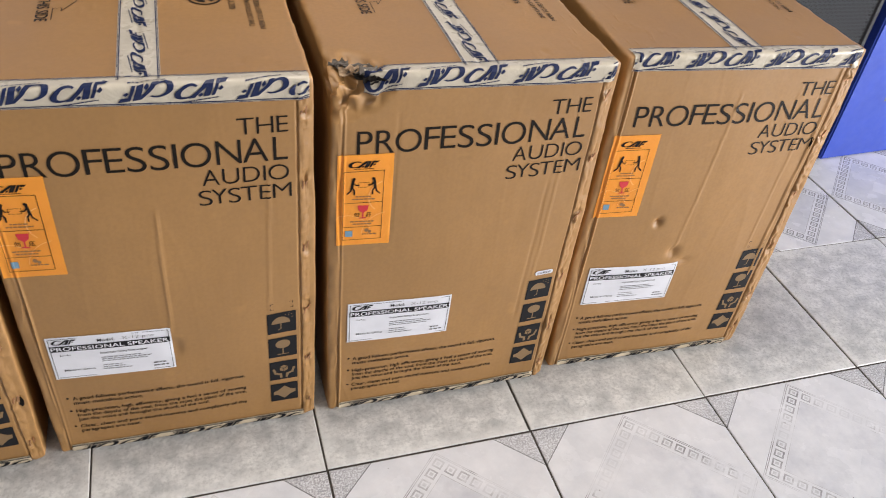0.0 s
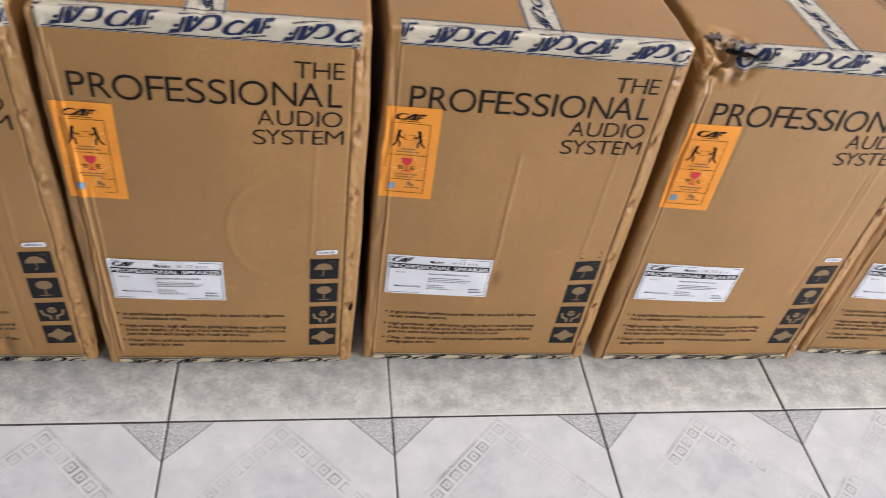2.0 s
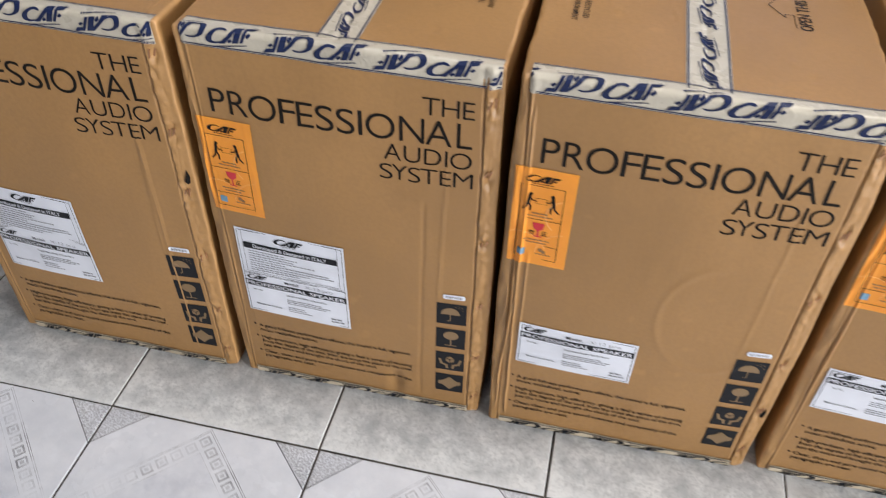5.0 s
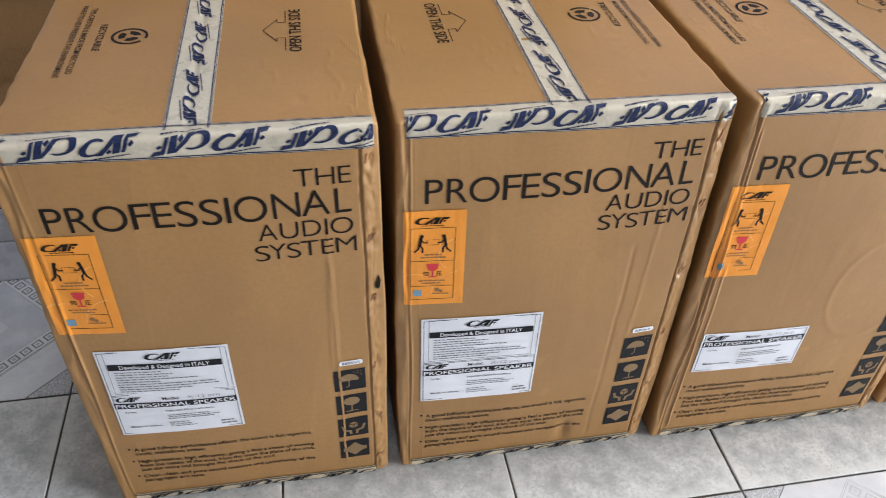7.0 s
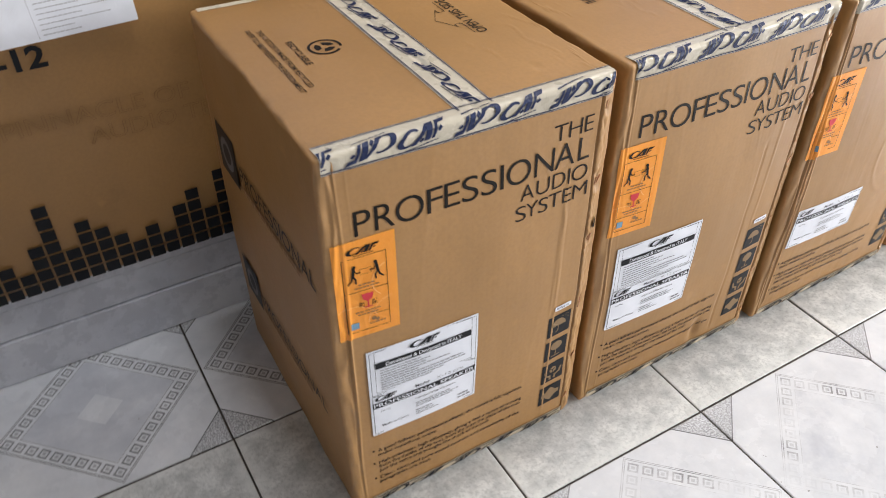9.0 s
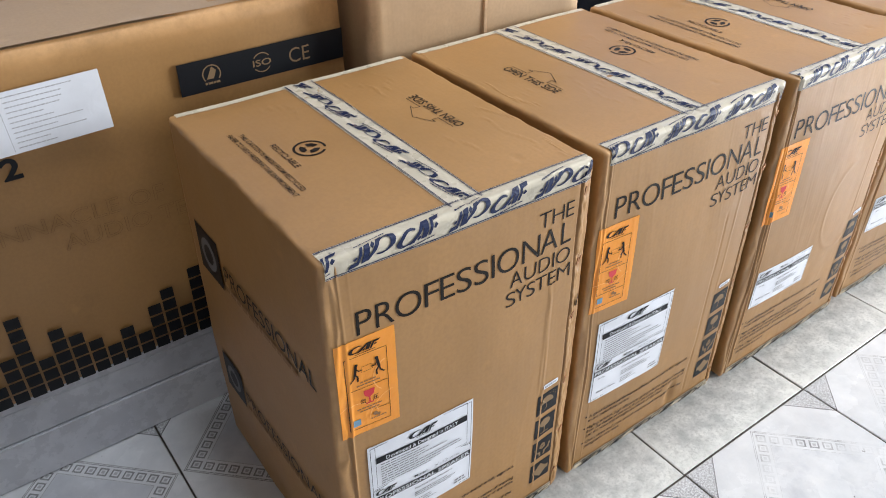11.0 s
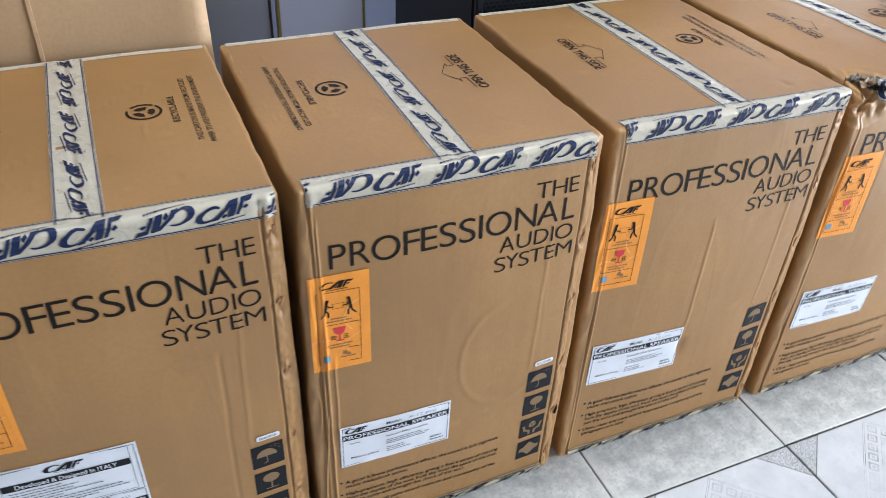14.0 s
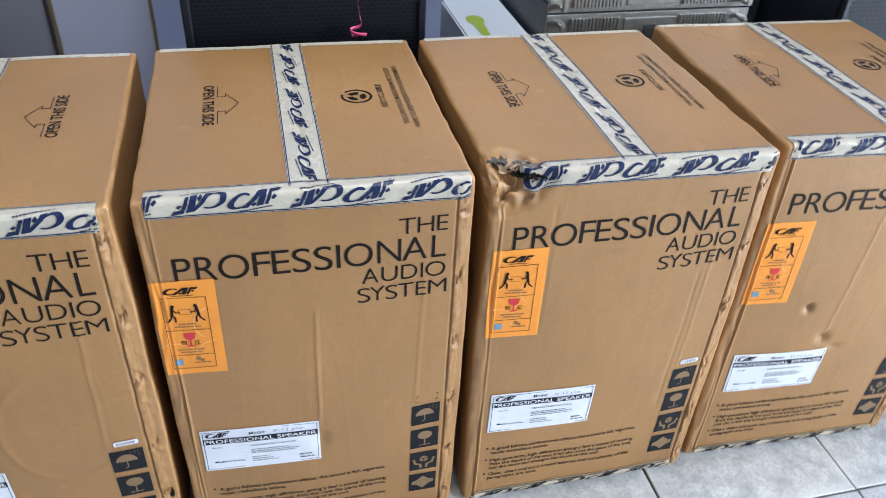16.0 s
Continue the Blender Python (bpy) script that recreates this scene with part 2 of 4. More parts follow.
def mesh_of(name, verts, faces, material, smooth=False):
    me = bpy.data.meshes.new(name)
    me.from_pydata(verts, [], faces)
    me.materials.append(material)
    if smooth:
        me.polygons.foreach_set("use_smooth", [True] * len(me.polygons))
    me.update()
    return me


def piece(name, verts, faces, material, parent, label="", smooth=False):
    """One mesh under a thing or a part, in its parent's own coordinates."""
    ob = new(name, mesh_of(name, verts, faces, material, smooth))
    ob.parent = parent
    return tagged(ob, label)


def part(name, bm, material, parent, label="", smooth=False):
    me = bpy.data.meshes.new(name)
    bm.to_mesh(me)
    bm.free()
    me.materials.append(material)
    if smooth:
        me.polygons.foreach_set("use_smooth", [True] * len(me.polygons))
    ob = new(name, me)
    ob.parent = parent
    return tagged(ob, label)


def box_bm(x0, x1, y0, y1, z0, z1, bevel=0.0, segments=1):
    bm = bmesh.new()
    bmesh.ops.create_cube(bm, size=1.0)
    for v in bm.verts:
        v.co = Vector(((x0 + x1) / 2 + v.co.x * (x1 - x0), (y0 + y1) / 2 + v.co.y * (y1 - y0), (z0 + z1) / 2 + v.co.z * (z1 - z0)))
    if bevel:
        bmesh.ops.bevel(bm, geom=bm.edges[:], offset=bevel, segments=segments, affect="EDGES")
    return bm


# flat artwork: (points, faces) in a plane, put on a surface by lay()
def art(*many):
    pts, faces = [], []
    for p, f in many:
        k = len(pts)
        pts += p
        faces += [tuple(i + k for i in q) for q in f]
    return pts, faces


def poly(*pts):
    return list(pts), [tuple(range(len(pts)))]


def rect(x0, y0, x1, y1):
    return poly((x0, y0), (x1, y0), (x1, y1), (x0, y1))


def grid(x0, y0, x1, y1, nx, ny):
    pts = [(x0 + (x1 - x0) * i / nx, y0 + (y1 - y0) * j / ny) for j in range(ny + 1) for i in range(nx + 1)]
    return pts, [(j * (nx + 1) + i, j * (nx + 1) + i + 1, (j + 1) * (nx + 1) + i + 1, (j + 1) * (nx + 1) + i) for j in range(ny) for i in range(nx)]


def stroke(pts, w, closed=False):
    out = []
    pairs = list(zip(pts, pts[1:] + pts[:1])) if closed else list(zip(pts, pts[1:]))
    for (ax, ay), (bx, by) in pairs:
        d = math.hypot(bx - ax, by - ay) or 1
        nx, ny = -(by - ay) / d * w / 2, (bx - ax) / d * w / 2
        ex, ey = (bx - ax) / d * w / 2, (by - ay) / d * w / 2
        out.append(poly((ax + nx - ex, ay + ny - ey), (ax - nx - ex, ay - ny - ey), (bx - nx + ex, by - ny + ey), (bx + nx + ex, by + ny + ey)))
    return art(*out)


def frame_art(x0, y0, x1, y1, w):
    return stroke([(x0, y0), (x1, y0), (x1, y1), (x0, y1)], w, True)


def arc(cx, cy, r0, r1, a0, a1, n=14, sx=1.0):
    pts, faces = [], []
    for i in range(n + 1):
        a = radians(a0 + (a1 - a0) * i / n)
        pts += [(cx + r0 * math.cos(a) * sx, cy + r0 * math.sin(a)), (cx + r1 * math.cos(a) * sx, cy + r1 * math.sin(a))]
    for i in range(n):
        faces.append((2 * i, 2 * i + 1, 2 * i + 3, 2 * i + 2))
    return pts, faces


def disc(cx, cy, r, n=18, sx=1.0):
    return poly(*[(cx + r * sx * math.cos(2 * math.pi * i / n), cy + r * math.sin(2 * math.pi * i / n)) for i in range(n)])


def moved(a, f):
    return [f(x, y) for x, y in a[0]], a[1]


def dashes(x0, x1, y, h, rng, step=0.006):
    """A line of writing too small to read, as plain bars."""
    out, x = [], x0
    while x < x1 - 0.002:
        e = min(x1, x + step * rng.uniform(0.6, 1.7))
        out.append(rect(x, y, e, y + h))
        x = e + step * 0.28
    return art(*out)


def cut(a, xs, ys):
    """Flat artwork divided along the given uprights and levels, so that it can follow a bent surface."""
    bm = bmesh.new()
    vs = [bm.verts.new((x, y, 0)) for x, y in a[0]]
    for f in a[1]:
        try:
            bm.faces.new([vs[i] for i in f])
        except ValueError:
            pass
    bmesh.ops.triangulate(bm, faces=bm.faces[:])
    for axis, stops in (((1, 0, 0), xs), ((0, 1, 0), ys)):
        for c in stops:
            bmesh.ops.bisect_plane(bm, geom=bm.verts[:] + bm.edges[:] + bm.faces[:], plane_co=(c, c, 0), plane_no=axis)
    bm.verts.index_update()
    out = [(v.co.x, v.co.y) for v in bm.verts], [tuple(v.index for v in f.verts) for f in bm.faces]
    bm.free()
    return out


LETTERS = {}


def words(text, x0, y0, height, width=0.0, weight=0.0, outline=0.0):
    """Lettering with its capitals' height and, if given, its width; the lower left corner at x0, y0."""
    key = (text, weight, outline)
    if key not in LETTERS:
        cu = bpy.data.curves.new("lettering", "FONT")
        cu.body, cu.resolution_u, cu.offset = text, 6 if len(text) == 1 else 3, weight
        if outline:
            cu.fill_mode, cu.bevel_depth, cu.bevel_resolution = "NONE", outline, 0
        ob = bpy.data.objects.new("lettering", cu)
        scene.collection.objects.link(ob)
        bpy.context.view_layer.update()
        me = bpy.data.meshes.new_from_object(ob.evaluated_get(bpy.context.evaluated_depsgraph_get()))
        LETTERS[key] = ([(v.co.x, v.co.y) for v in me.vertices], [tuple(p.vertices) for p in me.polygons])
        bpy.data.objects.remove(ob)
        bpy.data.curves.remove(cu)
        bpy.data.meshes.remove(me)
    pts, faces = LETTERS[key]
    lo = min(p[0] for p in pts)
    hi = max(p[0] for p in pts)
    k = height / 0.70
    kx = width / (hi - lo) if width else k
    return [(x0 + (x - lo) * kx, y0 + y * k) for x, y in pts], faces


def emblem(cx, cy, w, h):
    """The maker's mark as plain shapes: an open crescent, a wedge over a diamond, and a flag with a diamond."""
    bow = []
    for i in range(17):
        q = radians(38 + 278 * i / 16)
        fat = 0.06 + 0.13 * math.sin(math.pi * i / 16) ** 0.8
        bow += [(-0.26 + 0.25 * math.cos(q), 0.02 + 0.50 * math.sin(q)), (-0.26 + (0.25 - fat * 0.72) * math.cos(q), 0.02 + (0.50 - fat) * math.sin(q))]
    a = art(
        (bow, [(2 * i, 2 * i + 1, 2 * i + 3, 2 * i + 2) for i in range(16)]),
        poly((-0.17, -0.5), (0.09, 0.5), (0.20, 0.5), (0.00, -0.34), (-0.02, -0.5)), poly((0.13, 0.28), (0.145, -0.5), (0.285, -0.5), (0.275, 0.5), (0.19, 0.5)),
        poly((0.02, -0.33), (0.075, -0.50), (0.13, -0.33), (0.075, -0.16)),
        poly((0.315, -0.5), (0.39, -0.5), (0.40, 0.5), (0.325, 0.5)), poly((0.40, 0.22), (0.54, 0.22), (0.58, 0.5), (0.40, 0.5)),
        poly((0.405, -0.05), (0.465, -0.20), (0.525, -0.05), (0.465, 0.10)),
    )
    return moved(a, lambda x, y: (cx + (x + 0.14 * y) * w, cy + y * h))


# ---- the room ----
def wall(name, x0, x1, y0, y1, z0, z1, material, label):
    me = bpy.data.meshes.new(name)
    bm = box_bm(x0, x1, y0, y1, z0, z1)
    bm.to_mesh(me)
    bm.free()
    me.materials.append(material)
    return tagged(new(name, me), label, name.split("_")[0], "", "structure")


wall("wall_north", -3.6, 5.2, 2.75, 2.9, -0.02, 3.1, WALL_PAINT, "plain lavender painted shop wall behind the stock")
# unseen walls close the room, dark so that little light bounces back
wall("wall_west", -3.75, -3.6, -4.15, 2.9, -0.02, 3.1, DIM_PAINT, "unseen taupe side wall, kept dark to cut bounced light")
wall("wall_south", -3.6, 5.2, -4.15, -4.0, -0.02, 3.1, DIM_PAINT, "unseen taupe wall, kept dark to cut bounced light")
front = tagged(new("wall_east"), "unseen shop front wall with one wide opening to the street, taupe to cut bounced light", "wall", "", "structure")
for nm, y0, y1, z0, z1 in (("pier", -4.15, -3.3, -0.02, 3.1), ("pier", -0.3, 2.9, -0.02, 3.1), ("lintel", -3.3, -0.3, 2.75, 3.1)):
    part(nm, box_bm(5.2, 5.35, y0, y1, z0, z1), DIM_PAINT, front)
wall("ceiling", -3.6, 5.2, -4.0, 2.75, 3.0, 3.1, DIM_CEILING, "plain unseen ceiling, darkened to lower the ambient light")
wall("ground", 5.35, 80, -60, 60, -0.2, -0.03, GROUT, "grey street ground outside the shop")

# low marble platform along the back of the shop
platform = tagged(new("platform"), "low white marble platform with a slab front along the wall", "platform", "", "structure")
part("plinth_slab", box_bm(-3.6, 1.27, 1.712, 1.726, 0.001, 0.107, 0.002, 2), MARBLE, platform)
part("riser_slab", box_bm(-3.6, 1.27, 1.716, 1.728, 0.109, 0.180, 0.0015), MARBLE, platform)
part("top_slab", box_bm(-3.6, 1.27, 1.712, 2.745, 0.182, 0.205, 0.003, 2), MARBLE, platform)
part("core", box_bm(-3.6, 1.26, 1.7285, 2.745, 0.001, 0.181), GROUT, platform)


# ---- the cartons in the row ----
W, D, H, R = 0.461, 0.512, 0.718, 0.006


def bell(x, c, w):
    return math.exp(-((x - c) / w) ** 2)


def step(x, a, b):
    """0 at a, rising smoothly to 1 at b."""
    t = min(1, max(0, (x - a) / (b - a)))
    return t * t * (3 - 2 * t)


def fold(x, y, z):
    """Noise with sharp creases where it crosses nought."""
    return 0.35 - abs(noise.noise(Vector((x, y, z)))) * 1.6


def fuzz(x, y, z):
    return noise.noise(Vector((x, y, z)))


class Surface:
    """The slightly crushed skin of one carton; places are measured from its lower left front corner."""

    def __init__(self, seed, dents=(), creases=(), ring=None, crush=0.0, rough=1.0, tuck=(0.0045, 0.0045)):
        self.tuck = tuck
        self.rough = rough
        self.seed, self.dents, self.creases, self.ring, self.crush = seed * 7.31, dents, creases, ring, crush

    def depth(self, u, z):
        s = self.seed
        d = -0.0120 * math.sin(math.pi * min(1, max(0, u / W))) * math.sin(math.pi * min(1, max(0, z / H)))
        d += 0.0022 * fuzz(u * 9 + s, z * 6, s)
        d += 0.0003 * fuzz(u * 45, z * 16 + s, 2.0 + s) - 0.0002 * step(fold(u * 11 + s, z * 1.3, s * 2), 0.28, 0.35)
        # glued flap along one edge with its line of wire stitches, and the fold beside the other
        edge = step(u, 0.4325, 0.4365)
        stitch = 0.0
        for k, h in enumerate((0.665, 0.545, 0.42, 0.285, 0.155, 0.045)):
            stitch += bell(z, h + 0.006 * fuzz(k, s, 1), 0.019) * bell(u, 0.446, 0.010)
        crumple = 0.0012 * fold(u * 80, z * 14, s) + 0.0032 * fold(u * 50 + z * 48, z * 46 - u * 30, s) + 0.0016 * fold(u * 26, z * 85, s + 5) + 0.0006 * fuzz(u * 90, z * 90, s)
        d += edge * self.rough * (1 - 0.75 * step(u, 0.452, 0.459)) * (0.70 + 1.3 * stitch) * crumple + 0.0026 * stitch
        d += 0.0026 * bell(u, 0.4335 + 0.0018 * fuzz(z * 9, s, 0), 0.0018) - 0.0016 * edge
        d += 0.0060 * step(u, 0.436, 0.464)
        bend = 0.0175 + 0.004 * fuzz(z * 5, s, 4.0)
        amp = 0.25 + 0.7 * step(fuzz(z * 4, s, 7.0), -0.2, 0.3)
        d += amp * (0.0026 * bell(u, bend, 0.0020) - 0.0030 * bell(u, bend + 0.0045, 0.0018)) - 0.0030 * step(u, 0.024, 0.012) * fold(u * 70, z * 12, s + 3)
        for cu, cz, ru, rz, k in self.dents:
            d += k * bell(u, cu, ru) * bell(z, cz, rz)
        for cu, z0, z1, lean, k in (*self.creases, (0.377 + 0.006 * fuzz(s, 1.5, 0), 0.28, 0.575, 0.03, -0.0013)):
            d += k * bell(u, cu + lean * (z - z0) + 0.0015 * fuzz(z * 14, cu * 9, 5), 0.0018) * step(z, z0, z0 + 0.03) * (1 - step(z, z1 - 0.03, z1))
        if self.ring:
            cu, cz, r, k = self.ring
            q = math.hypot((u - cu) / 0.75, z - cz)
            side = 1 - step(u - 0.4 * (cz - z), cu + 0.01, cu + 0.07)
            d += k * 0.3 * (1 - step(q, r - 0.05, r + 0.004)) - 0.75 * side * k * bell(q, r + 0.006, 0.006)
        return d

    def top(self, u, v):
        s = self.seed
        lift = 0.0030 * math.sin(math.pi * min(1, max(0, u / W))) * math.sin(math.pi * min(1, max(0, v / D)))
        return lift + 0.0016 * fuzz(u * 8, v * 8 + s, s) - 0.0022 * bell(u, W / 2, 0.004) - 0.0022 * bell(u, 0.36 + 0.05 * fuzz(s, 3, 0), 0.007) * bell(v, 0.07 + 0.05 * fuzz(s, 4, 0), 0.006) + 0.0012 * step(fold(u * 16, v * 16, s + 8), 0.31, 0.35) * step(fuzz(u * 6, v * 6, s), 0.1, 0.3)

    def warp(self, x, y, z):
        # edges drawn in where two cartons stand side by side
        x += self.tuck[0] * step(x, 0.030, 0.0) - self.tuck[1] * step(x, W - 0.028, W)
        if self.crush:
            r = math.sqrt((x / 1.25) ** 2 + y ** 2 + ((H - z) / 0.9) ** 2)
            k = max(0.0, 1 - r / 0.085)
            if k > 0:
                n1, n2 = fuzz(x * 55, y * 55, z * 55), fuzz(x * 55 + 9, y * 55, z * 55)
                x += self.crush * k * (0.35 + 0.6 * n1)
                y += self.crush * k * (1.0 + 0.9 * n2)
                z -= self.crush * k * (0.75 + 1.1 * n1)
        return (x, y, z)

    def front(self, u, z, lift):
        return self.warp(u, self.depth(u, z) - lift, z)

    def over(self, u, v, lift):
        return self.warp(u, v, H + self.top(u, v) + lift)

    def round_edge(self, u, s, lift):
        """s runs from the top face (s < 0) round the front upper edge and down the front (s > 0)."""
        arc_len = R * math.pi / 2
        if s <= -arc_len / 2:
            return self.over(u, R + (-arc_len / 2 - s), lift)
        if s >= arc_len / 2:
            return self.front(u, H - R - (s - arc_len / 2), lift)
        a = (s / arc_len + 0.5) * math.pi / 2
        k = (s / arc_len + 0.5)
        return self.warp(u, R - (R + lift) * math.sin(a) + k * self.depth(u, H - R), H - R + (R + lift) * math.cos(a) + (1 - k) * self.top(u, R))


def carton_skin(surface):
    """A box with rounded edges, finely divided, pressed and wrinkled by its surface."""
    def stops(length, cells):
        inner = [R + (length - 2 * R) * i / cells for i in range(cells + 1)]
        return [0.0, R * 0.45] + inner + [length - R * 0.45, length]
    # closer rows beside the two upright edges, where the board is crumpled
    xs = sorted({round(a, 5) for a in stops(W, 150) + [0.010 + 0.0015 * i for i in range(24)] + [0.425 + 0.0014 * i for i in range(21)]})
    ys, zs = stops(D, 60), stops(H, 150)
    index, verts, faces = {}, [], []

    def vert(x, y, z):
        key = (round(x, 5), round(y, 5), round(z, 5))
        if key not in index:
            q = (min(max(x, R), W - R), min(max(y, R), D - R), min(max(z, R), H - R))
            d = Vector((x - q[0], y - q[1], z - q[2]))
            n = d.normalized()
            p = Vector(q) + n * R
            p.y += max(0, -n.y) * surface.depth(p.x, p.z) + 0.002 * max(0, n.y) * fuzz(p.x * 9, p.z * 9, 3)
            p.z += max(0, n.z) * surface.top(p.x, p.y)
            p.x += n.x * (0.0040 * math.sin(math.pi * p.z / H) + 0.0025 * fuzz(p.y * 8, p.z * 8, surface.seed))
            worn = sum(1 for c in n if abs(c) > 0.3) > 1
            if worn:
                p += n * (0.0016 * fuzz(p.x * 40, p.y * 40, p.z * 40))
            index[key] = len(verts)
            verts.append(surface.warp(*p))
        return index[key]

    def side(aa, bb, f, flip):
        for i in range(len(aa) - 1):
            for j in range(len(bb) - 1):
                q = [vert(*f(aa[i], bb[j])), vert(*f(aa[i + 1], bb[j])), vert(*f(aa[i + 1], bb[j + 1])), vert(*f(aa[i], bb[j + 1]))]
                faces.append(tuple(reversed(q)) if flip else tuple(q))

    side(xs, zs, lambda a, b: (a, 0.0, b), False)
    side(xs, zs, lambda a, b: (a, D, b), True)
    side(xs, ys, lambda a, b: (a, b, H), False)
    side(xs, ys, lambda a, b: (a, b, 0.0), True)
    side(ys, zs, lambda a, b: (0.0, a, b), True)
    side(ys, zs, lambda a, b: (W, a, b), False)
    return verts, faces


def laid(name, a, put, material, parent, label="", smooth=False):
    """Artwork a mapped by put(x, y) to places on a surface."""
    ob = piece(name, [put(x, y) for x, y in a[0]], a[1], material, parent, label, smooth)
    return tagged(ob, kind="stuff") if name in FINE else ob


FINE = ("small_print", "characters", "corner_marks", "symbol", "lettering", "swirl", "barcode", "blurb_print", "print", "tape_print", "recycling_lettering", "side_small_print", "handling_symbol", "band_symbols")


def spaced(text, spans, z, height, weight):
    """A line of capitals, each between its own two uprights."""
    return art(*[words(c, x0 + 0.001, z - 0.0016 - (0.0008 if c in "OSC" else 0.0), height, x1 - x0, weight) for c, (x0, x1) in zip(text, spans)])


HEADING = art(
    spaced("THE", ((0.3488, 0.3728), (0.3760, 0.3995), (0.4042, 0.4200)), 0.6378, 0.0275, -0.010),
    spaced("PROFESSIONAL", ((0.0405, 0.0640), (0.0695, 0.0975), (0.0995, 0.1405), (0.1453, 0.1690), (0.1713, 0.1955), (0.1988, 0.2245), (0.2290, 0.2545),
                            (0.2600, 0.2654), (0.2705, 0.3115), (0.3180, 0.3525), (0.3545, 0.3905), (0.3975, 0.4185)), 0.5915, 0.0405, -0.006),
    spaced("AUDIO", ((0.2955, 0.3195), (0.3238, 0.3475), (0.3530, 0.3770), (0.3822, 0.3855), (0.3892, 0.4195)), 0.5580, 0.0275, -0.010),
    spaced("SYSTEM", ((0.2880, 0.3070), (0.3065, 0.3285), (0.3298, 0.3475), (0.3480, 0.3718), (0.3755, 0.3915), (0.3945, 0.4225)), 0.5250, 0.0268, -0.010))
HEADING = cut(HEADING, [0.06 + 0.02 * i for i in range(18)] + [0.3725 + 0.0016 * i for i in range(17)] + [0.408 + 0.003 * i for i in range(6)], [0.520 + 0.012 * i for i in range(13)])
BLURB = art(*[words(s, 0.0475, z - 0.0015, 0.0082, w, 0.010) for s, z, w in (
    ("A good fullness performance effects, the sound is full, vigorous.", 0.1380, 0.284), ("music melodious active;", 0.1262, 0.110),
    ("High-precision, high efficiency, giving a feel a sense of moving", 0.1050, 0.285), ("from the depths of the soul, from the most the place of the true,", 0.0935, 0.285),
    ("just the voice and brought the shock of the soul.", 0.0822, 0.219),
    ("Clear, clean and pure sound nuances and complexity of the", 0.0637, 0.284), ("paragraphs are neat.", 0.0520, 0.098))],
    *[disc(0.040, z + 0.004, 0.0022, 8) for z in (0.1380, 0.1050, 0.0637)])


def pictogram(kind, x, z):
    """Tan symbol on one black square, its lower left corner at x, z; 0.050 by 0.047."""
    cx, cz = x + 0.025, z + 0.0235
    if kind == "umbrella":
        return art(arc(cx - 0.002, cz - 0.001, 0.0005, 0.016, 0, 180, 12), stroke([(cx - 0.002, cz), (cx - 0.002, cz - 0.014), (cx - 0.006, cz - 0.016)], 0.0016),
                   *[disc(cx + dx, cz + dz, 0.0011, 6) for dx, dz in ((0.006, 0.018), (0.012, 0.016), (0.017, 0.018), (0.018, 0.011), (0.012, 0.020))])
    if kind == "goblet":
        return art(disc(cx, cz + 0.008, 0.0105, 18, 1.25), stroke([(cx, cz), (cx, cz - 0.017)], 0.0022), stroke([(cx - 0.009, cz - 0.017), (cx + 0.009, cz - 0.017)], 0.002))
    if kind == "carry":
        return art(poly((cx - 0.007, cz + 0.010), (cx, cz + 0.014), (cx + 0.007, cz + 0.010), (cx, cz + 0.006)), poly((cx - 0.007, cz + 0.0085), (cx - 0.0006, cz + 0.0045), (cx - 0.0006, cz - 0.003), (cx - 0.007, cz + 0.001)),
                   poly((cx + 0.007, cz + 0.0085), (cx + 0.0006, cz + 0.0045), (cx + 0.0006, cz - 0.003), (cx + 0.007, cz + 0.001)),
                   *[stroke([(cx + q * 0.018, cz + 0.004), (cx + q * 0.015, cz - 0.006), (cx + q * 0.006, cz - 0.010), (cx + q * 0.005, cz - 0.017)], 0.0045) for q in (-1, 1)])
    turned = [(0.0, 0.018), (0.013, 0.006), (0.020, 0.006), (0.020, -0.003), (0.012, -0.006)]
    return poly(*[(cx + q * x, cz + q * z) for q in (1, -1) for x, z in turned])


TAPES = {}


def kept(a, lo, hi):
    """Flat artwork cut off beyond two uprights."""
    pts, faces = cut(a, (lo, hi), ())
    return pts, [f for f in faces if lo - 1e-6 <= sum(pts[i][0] for i in f) / len(f) <= hi + 1e-6]



